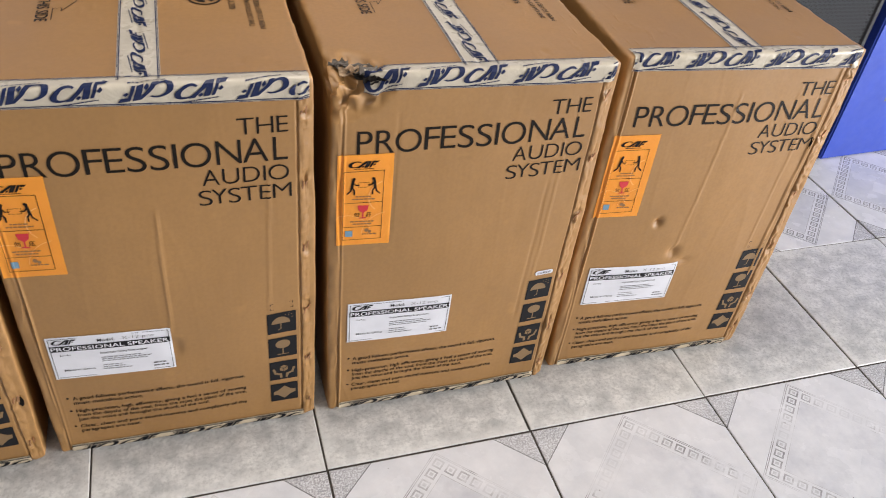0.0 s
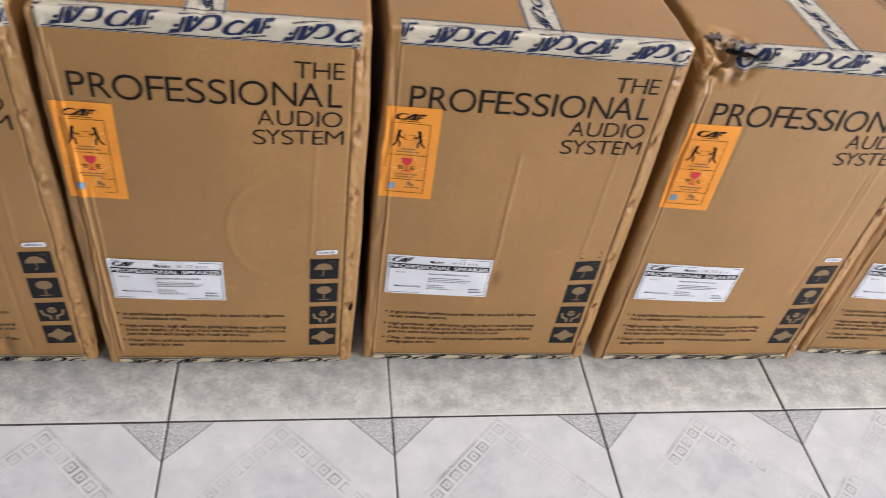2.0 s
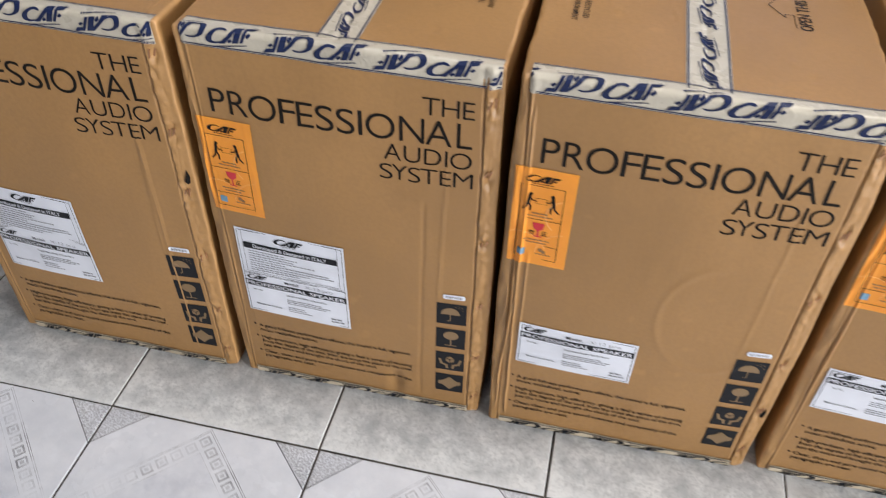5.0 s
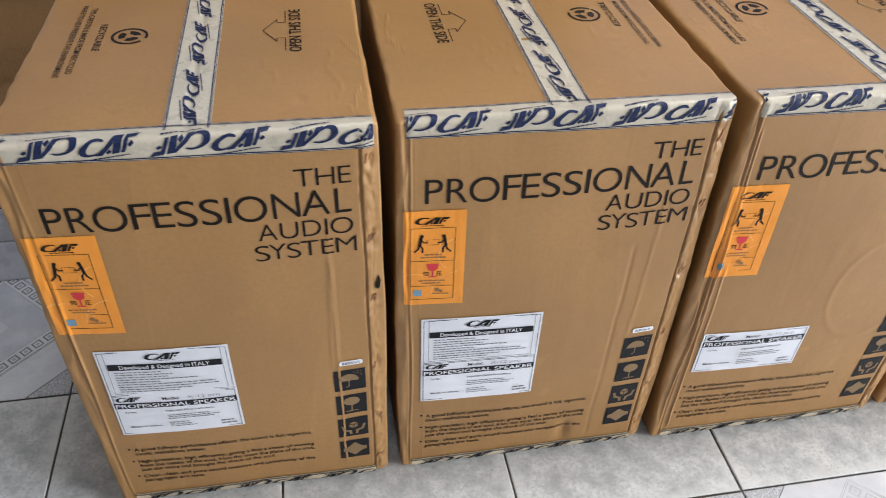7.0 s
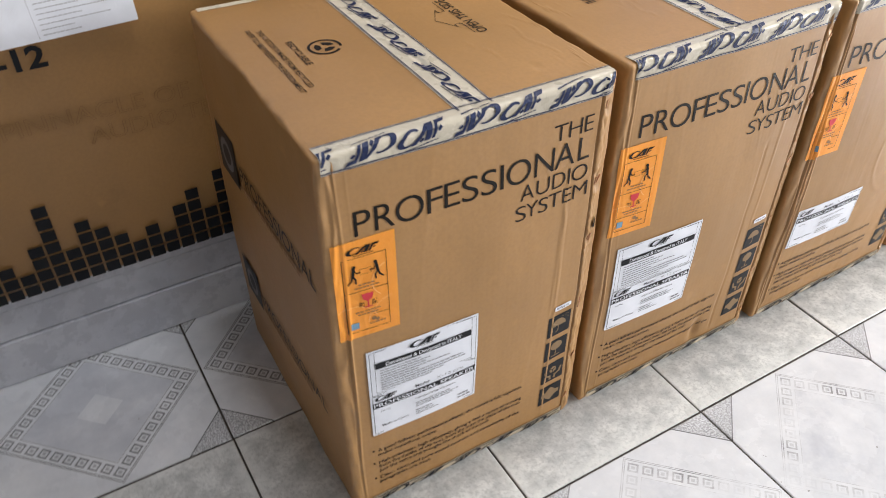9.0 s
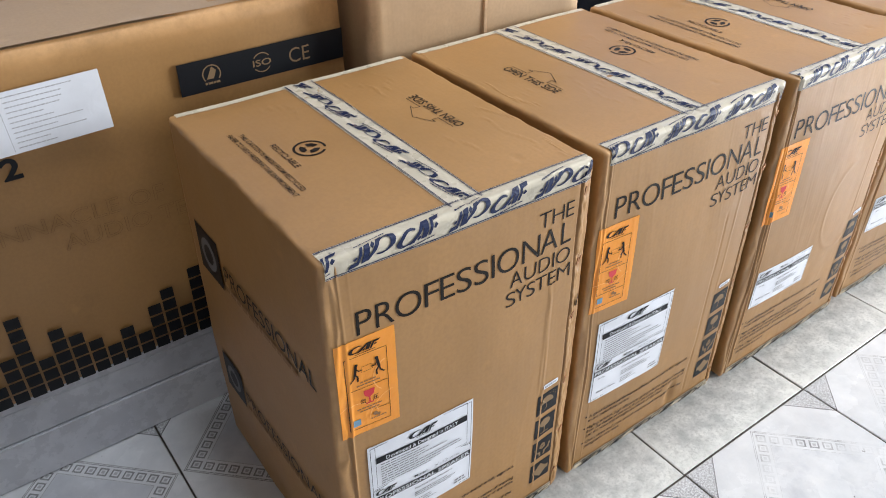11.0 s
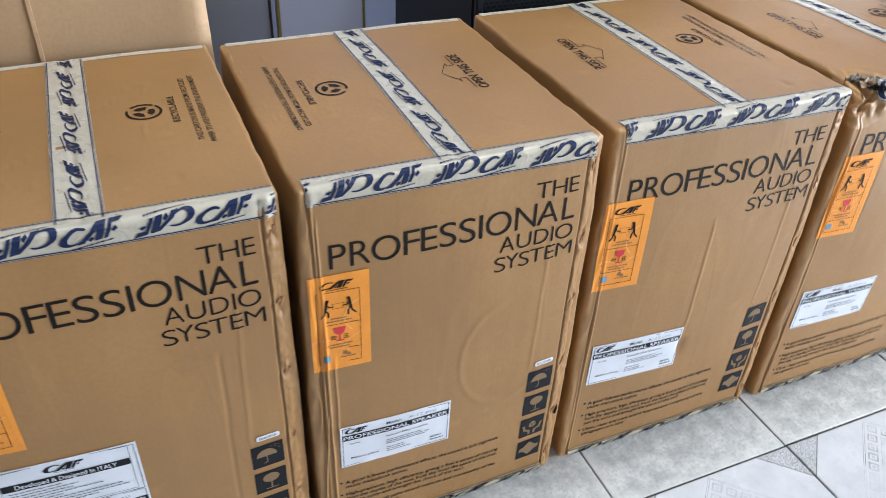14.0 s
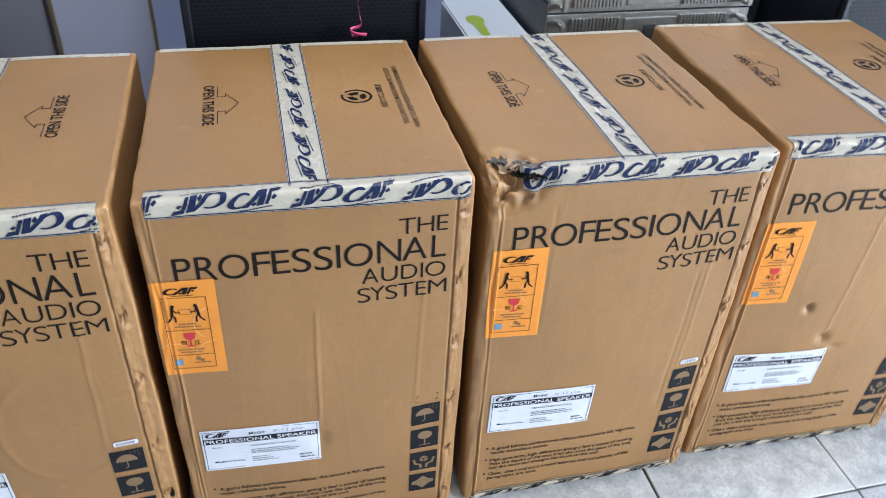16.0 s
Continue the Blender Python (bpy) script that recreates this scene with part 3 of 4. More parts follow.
def tape_art(length, width, phase=0.012):
    """Marks printed along a tape: the emblem in turn upright and upside down, with rules along both edges."""
    key = (round(length, 4), width, phase)
    if key in TAPES:
        return TAPES[key]
    out = [stroke([(0, 0.0032), (length, 0.0032)], 0.0014), stroke([(0, width - 0.0032), (length, width - 0.0032)], 0.0014),
           stroke([(0, 0.0012), (length, 0.0012)], 0.0007), stroke([(0, width - 0.0012), (length, width - 0.0012)], 0.0007)]
    x, k = phase - 0.150, 0
    f, shift = min(1.0, width / 0.040), 0.005 if 0.048 < width < 0.052 else 0.0
    if width > 0.052:
        f = 0.8
    while x < length:
        mark = art(emblem(0, 0, 0.062, 0.0190 * f), dashes(-0.022, 0.026, -0.0142 * f, 0.0016, random.Random(k), 0.0035), arc(0.034, 0.0125 * f, 0.0012, 0.0018, 0, 360, 8))
        mark = moved(mark, lambda a, b: (a, b + 0.15 * a * f))
        for q, cx in ((-1, 0.034), (1, 0.097)):
            whole = moved(mark, lambda a, b: (x + cx + q * a, width / 2 - shift + q * b))
            if x + cx > 0.030 and x + cx < length - 0.030:
                out.append(whole)
            elif x + cx > -0.034 and x + cx < length + 0.034:
                out.append(kept(whole, 0.0005, length - 0.0005))
        x, k = x + 0.150, k + 1
    pts, faces = art(*out)
    TAPES[key] = cut(([(min(max(a, 0.0), length), b) for a, b in pts], faces), [0.012 * i for i in range(1, int(length / 0.012))], [0.004 * i for i in range(1, int(width / 0.004) + 1)])
    return TAPES[key]


def rounded(wd, ht, r):
    pts = []
    for cx, cy, a0 in ((wd - r, ht - r, 0), (r, ht - r, 90), (r, r, 180), (wd - r, r, 270)):
        pts += [(cx + r * math.cos(radians(a0 + a)), cy + r * math.sin(radians(a0 + a))) for a in (0, 45, 90)]
    return poly(*pts)


STAPLE = mesh_of("staple", *(lambda a: ([(x, y0, z) for y0 in (-0.0012, 0.0004) for x, z in a[0]],
                                       [tuple(range(4)), (7, 6, 5, 4), (0, 4, 5, 1), (1, 5, 6, 2), (2, 6, 7, 3), (3, 7, 4, 0)]))(stroke([(-0.0015, -0.0060), (0.0015, 0.0060)], 0.0020)), COPPER)


def orange_sticker(sf, box, right, low, rng):
    def on(lift):
        return lambda x, y: sf.front(right - 0.0905 + x * 0.984, low + y * 0.995, lift + 0.0006)
    st = laid("warning_sticker", grid(0, 0, 0.092, 0.174, 46, 26), on(0.0005), ORANGE, box, "bright orange paper handling sticker", True)
    laid("swirl", art(arc(0.085, 0.095, 0.030, 0.0315, 110, 230, 16), arc(0.02, 0.02, 0.040, 0.0412, 20, 120, 16), arc(0.09, 0.02, 0.045, 0.0460, 100, 175, 14)), on(0.0011), ORANGE_PALE, st)
    laid("emblem", art(emblem(0.042, 0.157, 0.042, 0.0115), stroke([(0.030, 0.149), (0.060, 0.149)], 0.001)), on(0.0014), INK, st)
    laid("border", art(frame_art(0.013, 0.012, 0.077, 0.145, 0.0008), stroke([(0.013, 0.086), (0.077, 0.086)], 0.0008), stroke([(0.013, 0.038), (0.077, 0.038)], 0.0008)), on(0.0014), INK, st)
    figures = [frame_art(0.037, 0.115, 0.054, 0.124, 0.0005)]
    for q, cx in ((1, 0.028), (-1, 0.063)):
        figures += [disc(cx + q * 0.002, 0.1305, 0.0026, 10), stroke([(cx + q * 0.001, 0.127), (cx - q * 0.001, 0.114)], 0.0042),
                    stroke([(cx - q * 0.001, 0.115), (cx - q * 0.003, 0.108), (cx - q * 0.008, 0.103)], 0.0024),
                    stroke([(cx - q * 0.001, 0.115), (cx + q * 0.003, 0.109), (cx + q * 0.003, 0.102)], 0.0024),
                    stroke([(cx + q * 0.001, 0.125), (cx + q * 0.005, 0.119), (cx + q * 0.010, 0.119)], 0.0017)]
    laid("handling_symbol", art(*figures), on(0.0014), INK, st)
    laid("printed_square", grid(0.018, 0.018, 0.030, 0.030, 6, 2), on(0.0014), BLUE_INK, st)
    laid("goblet_symbol", art(poly((0.037, 0.080), (0.055, 0.080), (0.053, 0.070), (0.046, 0.065), (0.039, 0.070)), stroke([(0.046, 0.066), (0.046, 0.056)], 0.0022), stroke([(0.041, 0.055), (0.051, 0.055)], 0.002)), on(0.0014), RED, st)
    laid("small_print", art(*[dashes(a, b, y, 0.0022, rng, 0.004) for a, b, y in ((0.034, 0.058, 0.096), (0.028, 0.064, 0.091), (0.026, 0.064, 0.047), (0.030, 0.060, 0.042), (0.046, 0.070, 0.021))],
                            disc(0.053, 0.030, 0.0036, 10), disc(0.058, 0.027, 0.0030, 10)), on(0.0014), INK_SOFT, st)
    laid("characters", art(stroke([(0.0345, 0.0655), (0.0325, 0.0620)], 0.0009), stroke([(0.0335, 0.0640), (0.0400, 0.0640), (0.0392, 0.0578), (0.0378, 0.0584)], 0.0009), stroke([(0.0362, 0.0636), (0.0330, 0.0585)], 0.0008), stroke([(0.0385, 0.0636), (0.0352, 0.0578)], 0.0008),
                           stroke([(0.0590, 0.0652), (0.0530, 0.0652), (0.0528, 0.0600), (0.0515, 0.0575)], 0.0009), stroke([(0.0562, 0.0635), (0.0562, 0.0582)], 0.0009), stroke([(0.0540, 0.0612), (0.0585, 0.0612)], 0.0008), stroke([(0.0532, 0.0580), (0.0592, 0.0580)], 0.0009)), on(0.0014), INK, st)


def speaker_label(sf, box, double, left, z0, rng):
    hgt = 0.100
    def on(lift, base):
        return lambda x, y: sf.front(left + x * 0.972, base + y * 0.965, lift + 0.0008)
    lb = laid("model_label", grid(0, 0, 0.193, hgt, 48, 20), on(0.0005, z0), PAPER, box, "white printed paper model label", True)
    laid("border", frame_art(0.004, 0.004, 0.189, hgt - 0.004, 0.0009), on(0.0014, z0), BLACK, lb)
    laid("band", grid(0.003, 0.067, 0.190, 0.080, 24, 1), on(0.0013, z0), BLACK, lb)
    laid("band_lettering", words("PROFESSIONAL SPEAKER", 0.005, 0.0695, 0.0085, 0.183, 0.012), on(0.0018, z0), PAPER, lb)
    laid("emblem", emblem(0.025, 0.0887, 0.033, 0.0105), on(0.0014, z0), BLACK, lb)
    laid("lettering", art(words("Model:", 0.078, 0.0845, 0.0068, 0.026, 0.004), words("Ser.No:", 0.016, 0.056, 0.0042, 0.017), words("Made in China", 0.017, 0.019, 0.0042, 0.048, 0.006),
                          words("Important Safety Instructions", 0.078, 0.055, 0.0045, 0.074, 0.006)), on(0.0014, z0), BLACK, lb)
    laid("typed_model", words("X-12 pro", 0.116, 0.0850, 0.0070, 0.050, -0.012), on(0.0014, z0), GREY_INK, lb)
    laid("small_print", art(*[dashes(0.078, b, y, 0.0016, rng) for b, y in ((0.142, 0.045), (0.158, 0.0405), (0.150, 0.036), (0.108, 0.026), (0.112, 0.021), (0.122, 0.016))],
                            dashes(0.158, 0.178, 0.018, 0.003, rng), dashes(0.158, 0.182, 0.011, 0.003, rng)), on(0.0014, z0), GREY_INK, lb)
    if double:
        z1, h2 = z0 + (hgt - 0.005) * 0.965, 0.104
        up = laid("maker_label", grid(0, 0, 0.193, h2, 48, 20), on(0.0007, z1), PAPER, box, "white printed paper maker's label", True)
        laid("border", art(frame_art(0.004, 0.004, 0.189, h2 - 0.004, 0.0008), frame_art(0.012, 0.008, 0.181, h2 - 0.003, 0.0006)), on(0.0018, z1), BLACK, up)
        laid("band", grid(0.013, 0.062, 0.180, 0.075, 22, 1), on(0.0016, z1), BLACK, up)
        laid("band_lettering", words("Developed & Designed in ITALY", 0.030, 0.0650, 0.0080, 0.132, 0.010), on(0.0021, z1), PAPER, up)
        laid("emblem", emblem(0.094, 0.090, 0.046, 0.013), on(0.0018, z1), BLACK, up)
        laid("small_print", art(*[dashes(0.020, b, y, 0.0018, rng) for b, y in ((0.090, 0.056), (0.108, 0.0505), (0.100, 0.045), (0.140, 0.0395), (0.085, 0.034), (0.165, 0.0285), (0.172, 0.023), (0.130, 0.0175), (0.110, 0.0125))],
                                dashes(0.082, 0.112, 0.081, 0.0012, rng)), on(0.0018, z1), GREY_INK, up)


def tape_strip(name, sf, box, length, width, put, rng, label, film_used=None, ink=None, plain_edge=False, phase=0.012):
    nx, ny = max(2, int(length / 0.006)), max(6, int(width / 0.0025))
    tp = laid(name, grid(0, 0, length, width, nx, ny), lambda a, b: put(a, b, 0.0006 + 0.0005 * max(0, fuzz(a * 70, b * 90, length * 9))), film_used or TAPE, box, label, True)
    if not plain_edge:
        laid("tape_print", tape_art(length, width, round(phase, 4)), lambda a, b: put(a, b, 0.0017), ink or NAVY, tp, "printed emblems and edge rules")
    return tp


def top_marks(sf, box, open_left, rng):
    """Printing on the two top flaps; each block faces the tape between them."""
    def flap(left):
        if left:
            return lambda s, t: (t, D * 0.5 + 0.016 + (-s))
        return lambda s, t: (W - t, D * 0.5 + 0.016 + s)
    def put(left, lift=0.0007):
        f = flap(left)
        return lambda s, t: sf.over(*f(s, t), lift)
    op, rc = put(open_left), put(not open_left)
    laid("open_mark", art(words("OPEN THIS SIDE", -0.070, 0.090, 0.017, 0.140, 0.012)), op, INK, box)
    a = 0.0012
    laid("arrow_mark", art(stroke([(-0.066, 0.112), (-0.026, 0.112), (-0.026, 0.124), (-0.036, 0.124), (0.0, 0.144), (0.036, 0.124), (0.026, 0.124), (0.026, 0.112), (0.066, 0.112)], a)), op, INK, box)
    ring = [arc(0.0, 0.132, 0.0215, 0.0255, 70, 405, 30)] + [arc(0.0, 0.132, 0.006, 0.0155, 90 + 120 * i + 8, 90 + 120 * i + 92, 8) for i in range(3)]
    laid("recycling_mark", art(*ring), rc, INK, box)
    laid("recycling_lettering", art(words("RECYCLABLE", -0.043, 0.087, 0.010, 0.086, 0.008), words("THIS CARTON IS MADE FROM RECYCLED", -0.106, 0.064, 0.0085, 0.212, 0.004), words("PAPER TO HELP PRESERVE THE ENVIRONMENT", -0.115, 0.049, 0.0085, 0.230, 0.004)), rc, INK, box)


def speaker_carton(x, y, turn, sf, label, double, open_left, barcode, sticker, plate, phase, tape, seed):
    rng = random.Random(seed)
    box = thing("speaker_carton", pose(x, y, 0.0015, 0, 0, turn), label, "carton", "row of speaker cartons")
    verts, faces = carton_skin(sf)
    piece("body", verts, faces, KRAFT, box, "", True)
    face = lambda lift: (lambda u, z: sf.front(u, z, lift))
    laid("heading_print", HEADING, face(0.0008), INK, box, "dark brown printed heading")
    laid("blurb_print", BLURB, face(0.0007), INK, box)
    for k, kind in enumerate(("umbrella", "goblet", "carry", "diamond")):
        z = 0.2352 - 0.0610 * k
        sq = laid("pictogram", grid(0.3757, z, 0.4252, z + 0.0490, 8, 6), face(0.0008), BLACK, box, "black square handling pictogram")
        laid("symbol", pictogram(kind, 0.3757, z + 0.0010), face(0.0014), TAN_PRINT, sq)
    if barcode:
        bc = laid("barcode_label", moved(rounded(0.036, 0.010, 0.003), lambda a, b: (a + 0.386, b + 0.2955)), face(0.0016), PAPER, box, "small white rounded barcode label")
        laid("barcode", art(*[rect(0.390 + 0.0011 * i, 0.2980, 0.390 + 0.0011 * i + rng.choice((0.0004, 0.0007)), 0.3030) for i in range(25)]), face(0.0021), GREY_INK, bc)
    else:
        corners = [stroke([(x0, z0 + 0.004 * b), (x0, z0), (x0 + 0.005 * a, z0)], 0.0009) for x0, a in ((0.382, 1), (0.420, -1)) for z0, b in ((0.293, 1), (0.307, -1))]
        laid("corner_marks", art(*corners), face(0.0008), INK, box)
    orange_sticker(sf, box, *sticker, rng)
    speaker_label(sf, box, double, *plate, rng)
    # tapes: over the front edge, along the middle seam, over the back edge and along the floor edge
    start, end = tape
    tape_strip("edge_tape", sf, box, end - start, 0.050, lambda a, b, l: sf.round_edge(start + a, 0.0275 - b + 0.008 * (a / W - 0.5), l + 0.0014 * bell(b, 0.0265, 0.012)), rng, "cream printed tape over the top edge", phase=phase - start)
    tape_strip("seam_tape", sf, box, D - 0.022, 0.056, lambda a, b, l: sf.over(W / 2 + 0.028 - b, 0.013 + a, l), rng, "cream printed tape along the top seam")
    tape_strip("back_tape", sf, box, W - 0.02, 0.014, lambda a, b, l: sf.over(0.01 + a, D - 0.017 + b, l), rng, "cream tape along the back edge", None, None, True)
    tape_strip("floor_tape", sf, box, W - 0.05, 0.026, lambda a, b, l: sf.front(0.024 + a, b - 0.008 if b > 0.010 else 0.002, l + 0.0010), rng, "tan printed tape along the bottom edge", TAPE_TAN, BLACK)
    for k, h in enumerate((0.665, 0.545, 0.42, 0.285, 0.155, 0.045)):
        shift = rng.uniform(-0.008, 0.008)
        for q in (0, 1):
            st = new("staple", STAPLE)
            st.parent = box
            u, z = 0.442 + 0.008 * q, h + shift + 0.002 * q
            p = sf.front(u, z, 0.0004)
            st.matrix_basis = pose(*p, 0, rng.uniform(-15, 15), 0)
    top_marks(sf, box, open_left, rng)
    return box


FRONT = 1.096
SKINS = {}
rowx = (-1.6097, -1.1343, -0.6624, -0.1847, 0.2945, 0.7704)
c1 = speaker_carton(rowx[0], FRONT + 0.004, -0.5, SKINS.setdefault(1, Surface(1, tuck=(0.0, 0.0045), creases=((0.385, 0.03, 0.52, 0.0, -0.0022),))), "brown speaker carton with two white labels, end of the row", True, False, True, (0.0968, 0.4120), (0.0412, 0.1830), 0.043, (0.006, 0.456), 11)
c2 = speaker_carton(rowx[1], FRONT + 0.002, 0.1, SKINS.setdefault(2, Surface(2, dents=((0.30, 0.05, 0.012, 0.03, 0.006),), creases=((0.345, 0.02, 0.50, 0.02, 0.0016),))), "brown speaker carton with two white labels and creased foot", True, True, True, (0.0985, 0.4060), (0.0380, 0.1825), -0.010, (0.014, 0.457), 12)
c3 = speaker_carton(rowx[2], FRONT - 0.004, 0.15, SKINS.setdefault(3, Surface(3, ring=(0.325, 0.350, 0.105, 0.0013), creases=((0.033, 0.02, 0.50, -0.012, -0.0034), (0.010, 0.10, 0.36, 0.075, -0.0026), (0.030, 0.36, 0.68, -0.01, -0.0026), (0.041, 0.24, 0.44, 0.0, -0.0016)))), "brown speaker carton with a large oval dent in its front", False, False, True, (0.0955, 0.4078), (0.0415, 0.1830), 0.040, (0.014, 0.444), 13)
c4 = speaker_carton(rowx[3], FRONT + 0.004, -0.6, SKINS.setdefault(4, Surface(4, creases=((0.222, 0.26, 0.53, 0.02, -0.0022),), dents=((0.225, 0.24, 0.01, 0.02, 0.004),))), "brown speaker carton with a ridge down its front", False, True, False, (0.0923, 0.4195), (0.0330, 0.1930), 0.058, (0.018, 0.456), 14)
c5 = speaker_carton(rowx[4], FRONT - 0.002, -0.15, SKINS.setdefault(5, Surface(5, crush=0.026, rough=1.3, creases=((0.360, 0.18, 0.52, 0.03, 0.0016), (0.10, 0.42, 0.67, 0.02, 0.001)))), "brown speaker carton with a torn and crushed top corner", False, True, True, (0.0997, 0.4165), (0.0355, 0.1870), -0.017, (0.048, 0.455), 15)
c6 = speaker_carton(rowx[5], FRONT + 0.015, -2.0, SKINS.setdefault(6, Surface(6, tuck=(0.0045, 0.0), dents=((0.151, 0.382, 0.008, 0.009, 0.010), (0.205, 0.305, 0.012, 0.012, 0.008), (0.235, 0.280, 0.016, 0.006, 0.005)), creases=((0.20, 0.27, 0.66, 0.09, -0.0014), (0.415, 0.2, 0.70, 0.02, -0.004)), rough=1.7)), "brown speaker carton with punched dents and a crumpled edge", False, True, False, (0.1000, 0.4015), (0.0380, 0.1800), -0.037, (0.010, 0.452), 16)

# torn layers at the crushed corner; black sheets stand for the hole's shade
rng = random.Random(5)
torn = SKINS[5]
for k in range(34):
    hole = k > 27
    a, ln = rng.uniform(0, 6.28), rng.uniform(0.016, 0.026) if hole else rng.uniform(0.008, 0.024)
    cx, cv = (rng.uniform(0.050, 0.070), rng.uniform(-0.002, 0.014)) if hole else (rng.uniform(0.008, 0.062), rng.uniform(0.002, 0.030))
    cx, cy, cz = torn.over(cx, cv, 0.003 + rng.uniform(0, 0.004))
    cz -= 0.010 if hole else 0.0
    cy -= 0.004 if hole else 0.0
    pts, fcs = grid(-0.5, -0.5, 0.5, 0.5, 5, 4)
    vs = []
    for i, (x, z) in enumerate(pts):
        jag = 0.35 * rng.uniform(-1, 1) if abs(z) > 0.49 or abs(x) > 0.49 else 0.1 * rng.uniform(-1, 1)
        lx, lz = x * ln * 1.3, (z + jag * 0.5) * ln * 0.55
        vs.append((cx + lx * math.cos(a) - lz * 0.5 * math.sin(a), cy + lx * math.sin(a) * 0.5 + lz * 0.6, cz + lz * 0.8 * math.cos(a * 2) + 0.006 * fuzz(x * 4 + k, z * 4, 1)))
    n = len(vs)
    vs2 = vs + [(x + 0.0006, y + 0.0006, z - 0.0012) for x, y, z in vs]
    rim = [tuple(reversed([i + n for i in f])) for f in fcs]
    piece("torn_flap", vs2, fcs + rim, HOLE_SHADE if hole else (KRAFT_TORN if k % 3 else KRAFT_EDGE), c5, "torn layer of grey-brown cardboard, black where it paints shade in the hole")

# black slivers on the face paint the shade inside two small tears
for box, rim, z0 in ((c1, SKINS[1], 0.452), (c3, SKINS[3], 0.150)):
    shape = poly((0.4490, z0), (0.4535, z0 - 0.006), (0.4575, z0 - 0.004), (0.4590, z0 + 0.008), (0.4555, z0 + 0.022), (0.4530, z0 + 0.010))
    laid("torn_notch", shape, lambda u, z: rim.front(u, z, 0.0022), HOLE_SHADE, box, "small tear in the upright edge, its inner shade painted black")

# printing on the bare side of the end carton
def side_put(lift):
    return lambda s, z: (-0.0005 - lift - 0.0040 * math.sin(math.pi * min(1, max(0, z / H))), D - s, z)


def side_block(z0, k):
    sq = laid("photo_patch", grid(0.045, z0, 0.045 + 0.10 * k, z0 + 0.10 * k, 4, 4), side_put(0.0016), BLACK, c1, "black square printed patch")
    laid("patch_mark", arc(0.045 + 0.05 * k, z0 + 0.05 * k, 0.020 * k, 0.033 * k, 0, 360, 24), side_put(0.0022), GREY_INK, sq)
    laid("side_lettering", words("PROFESSIONAL", 0.045 + 0.115 * k, z0 + 0.030 * k, 0.034 * k, 0.325 * (0.5 + k / 2), 0.0), side_put(0.0018), INK, c1)
    laid("side_small_print", dashes(0.045 + 0.115 * k, 0.045 + 0.115 * k + 0.26 * (0.5 + k / 2), z0 + 0.010 * k, 0.012 * k, random.Random(3), 0.016), side_put(0.0018), INK_SOFT, c1)


side_block(0.452, 0.95)
side_block(0.165, 0.85)


# ---- stock behind the row ----
def crate_skin(w, d, h, seed, r=0.006):
    """A plain carton body with soft edges and slightly bellied sides."""
    bm = box_bm(0, w, 0, d, 0, h)
    bmesh.ops.subdivide_edges(bm, edges=bm.edges[:], cuts=18, use_grid_fill=True)
    for v in bm.verts:
        p = v.co.copy()
        q = Vector((min(max(p.x, r), w - r), min(max(p.y, r), d - r), min(max(p.z, r), h - r)))
        n = (p - q).normalized()
        v.co = q + n * r
        belly = 0.006 * fuzz(p.x * 4, p.y * 4 + seed, p.z * 4)
        v.co += n * belly
    return bm


pin = thing("equipment_carton", pose(-2.75, 1.706, 0.2055), "large brown carton with printed level-meter bars, on the platform", "carton")
PW, PD, PH = 1.53, 0.50, 0.640
part("body", crate_skin(PW, PD, PH, 3.0), KRAFT, pin, "", True)
pf = lambda lift: (lambda x, z: (x + 2.75, -0.0062 - lift, z - 0.2055))
bars = (5, 3, 6, 4, 3, 5, 2, 3, 2, 4, 7, 3, 5, 4, 3, 2, 3, 2, 4, 5, 3, 6, 4, 5, 3, 2, 4, 3)
LEVEL_SQUARE = mesh_of("level_square", [(0, 0, 0), (0.025, 0, 0), (0.025, 0, 0.0228), (0, 0, 0.0228)], [(0, 1, 2, 3)], BLACK)
for k, n in enumerate(bars):
    x = -1.933 + (k - 10) * 0.0295
    for j in range(n):
        sq = new("level_square", LEVEL_SQUARE)
        sq.parent = pin
        sq.matrix_basis = pose(x + 2.75, -0.0068, 0.002 + 0.0268 * j)
laid("model_lettering", words("-12", -1.903, 0.643, 0.036, 0.078, 0.03), pf(0.0006), BLACK, pin, "bold black number")
laid("slogan_lettering", art(words("PINNACLE OF", -1.930, 0.530, 0.030, 0.315, 0.0, 0.008), words("AUDIO TE", -1.800, 0.486, 0.030, 0.220, 0.0, 0.008)), pf(0.0004), INK_SOFT, pin, "faint outlined lettering")
strip = laid("dark_band", grid(-1.549, 0.706, -1.2265, 0.764, 8, 2), pf(0.0006), BLACK, pin, "navy black printed band")
laid("band_symbols", art(words("CE", -1.340, 0.720, 0.028, 0.042, -0.004), words("ISO", -1.412, 0.7285, 0.012, 0.036, 0.014), arc(-1.394, 0.7345, 0.0165, 0.0185, 35, 145, 10), arc(-1.394, 0.7345, 0.0165, 0.0185, 215, 325, 10),
                         arc(-1.490, 0.7355, 0.0150, 0.0172, -40, 220, 16), poly((-1.500, 0.727), (-1.489, 0.749), (-1.481, 0.741), (-1.487, 0.727)), dashes(-1.504, -1.476, 0.7175, 0.004, random.Random(8), 0.005)), pf(0.0010), TAN_PRINT, strip)
flapverts = [(x, y, PH + 0.004 + 0.05 * max(0, (0.9 - x)) * y * 1.2 + 0.004 * fuzz(x * 5, y * 5, 2)) for y in (0.0, 0.08, 0.16, 0.245) for x in [1.515 * i / 12 + 0.008 for i in range(13)]]
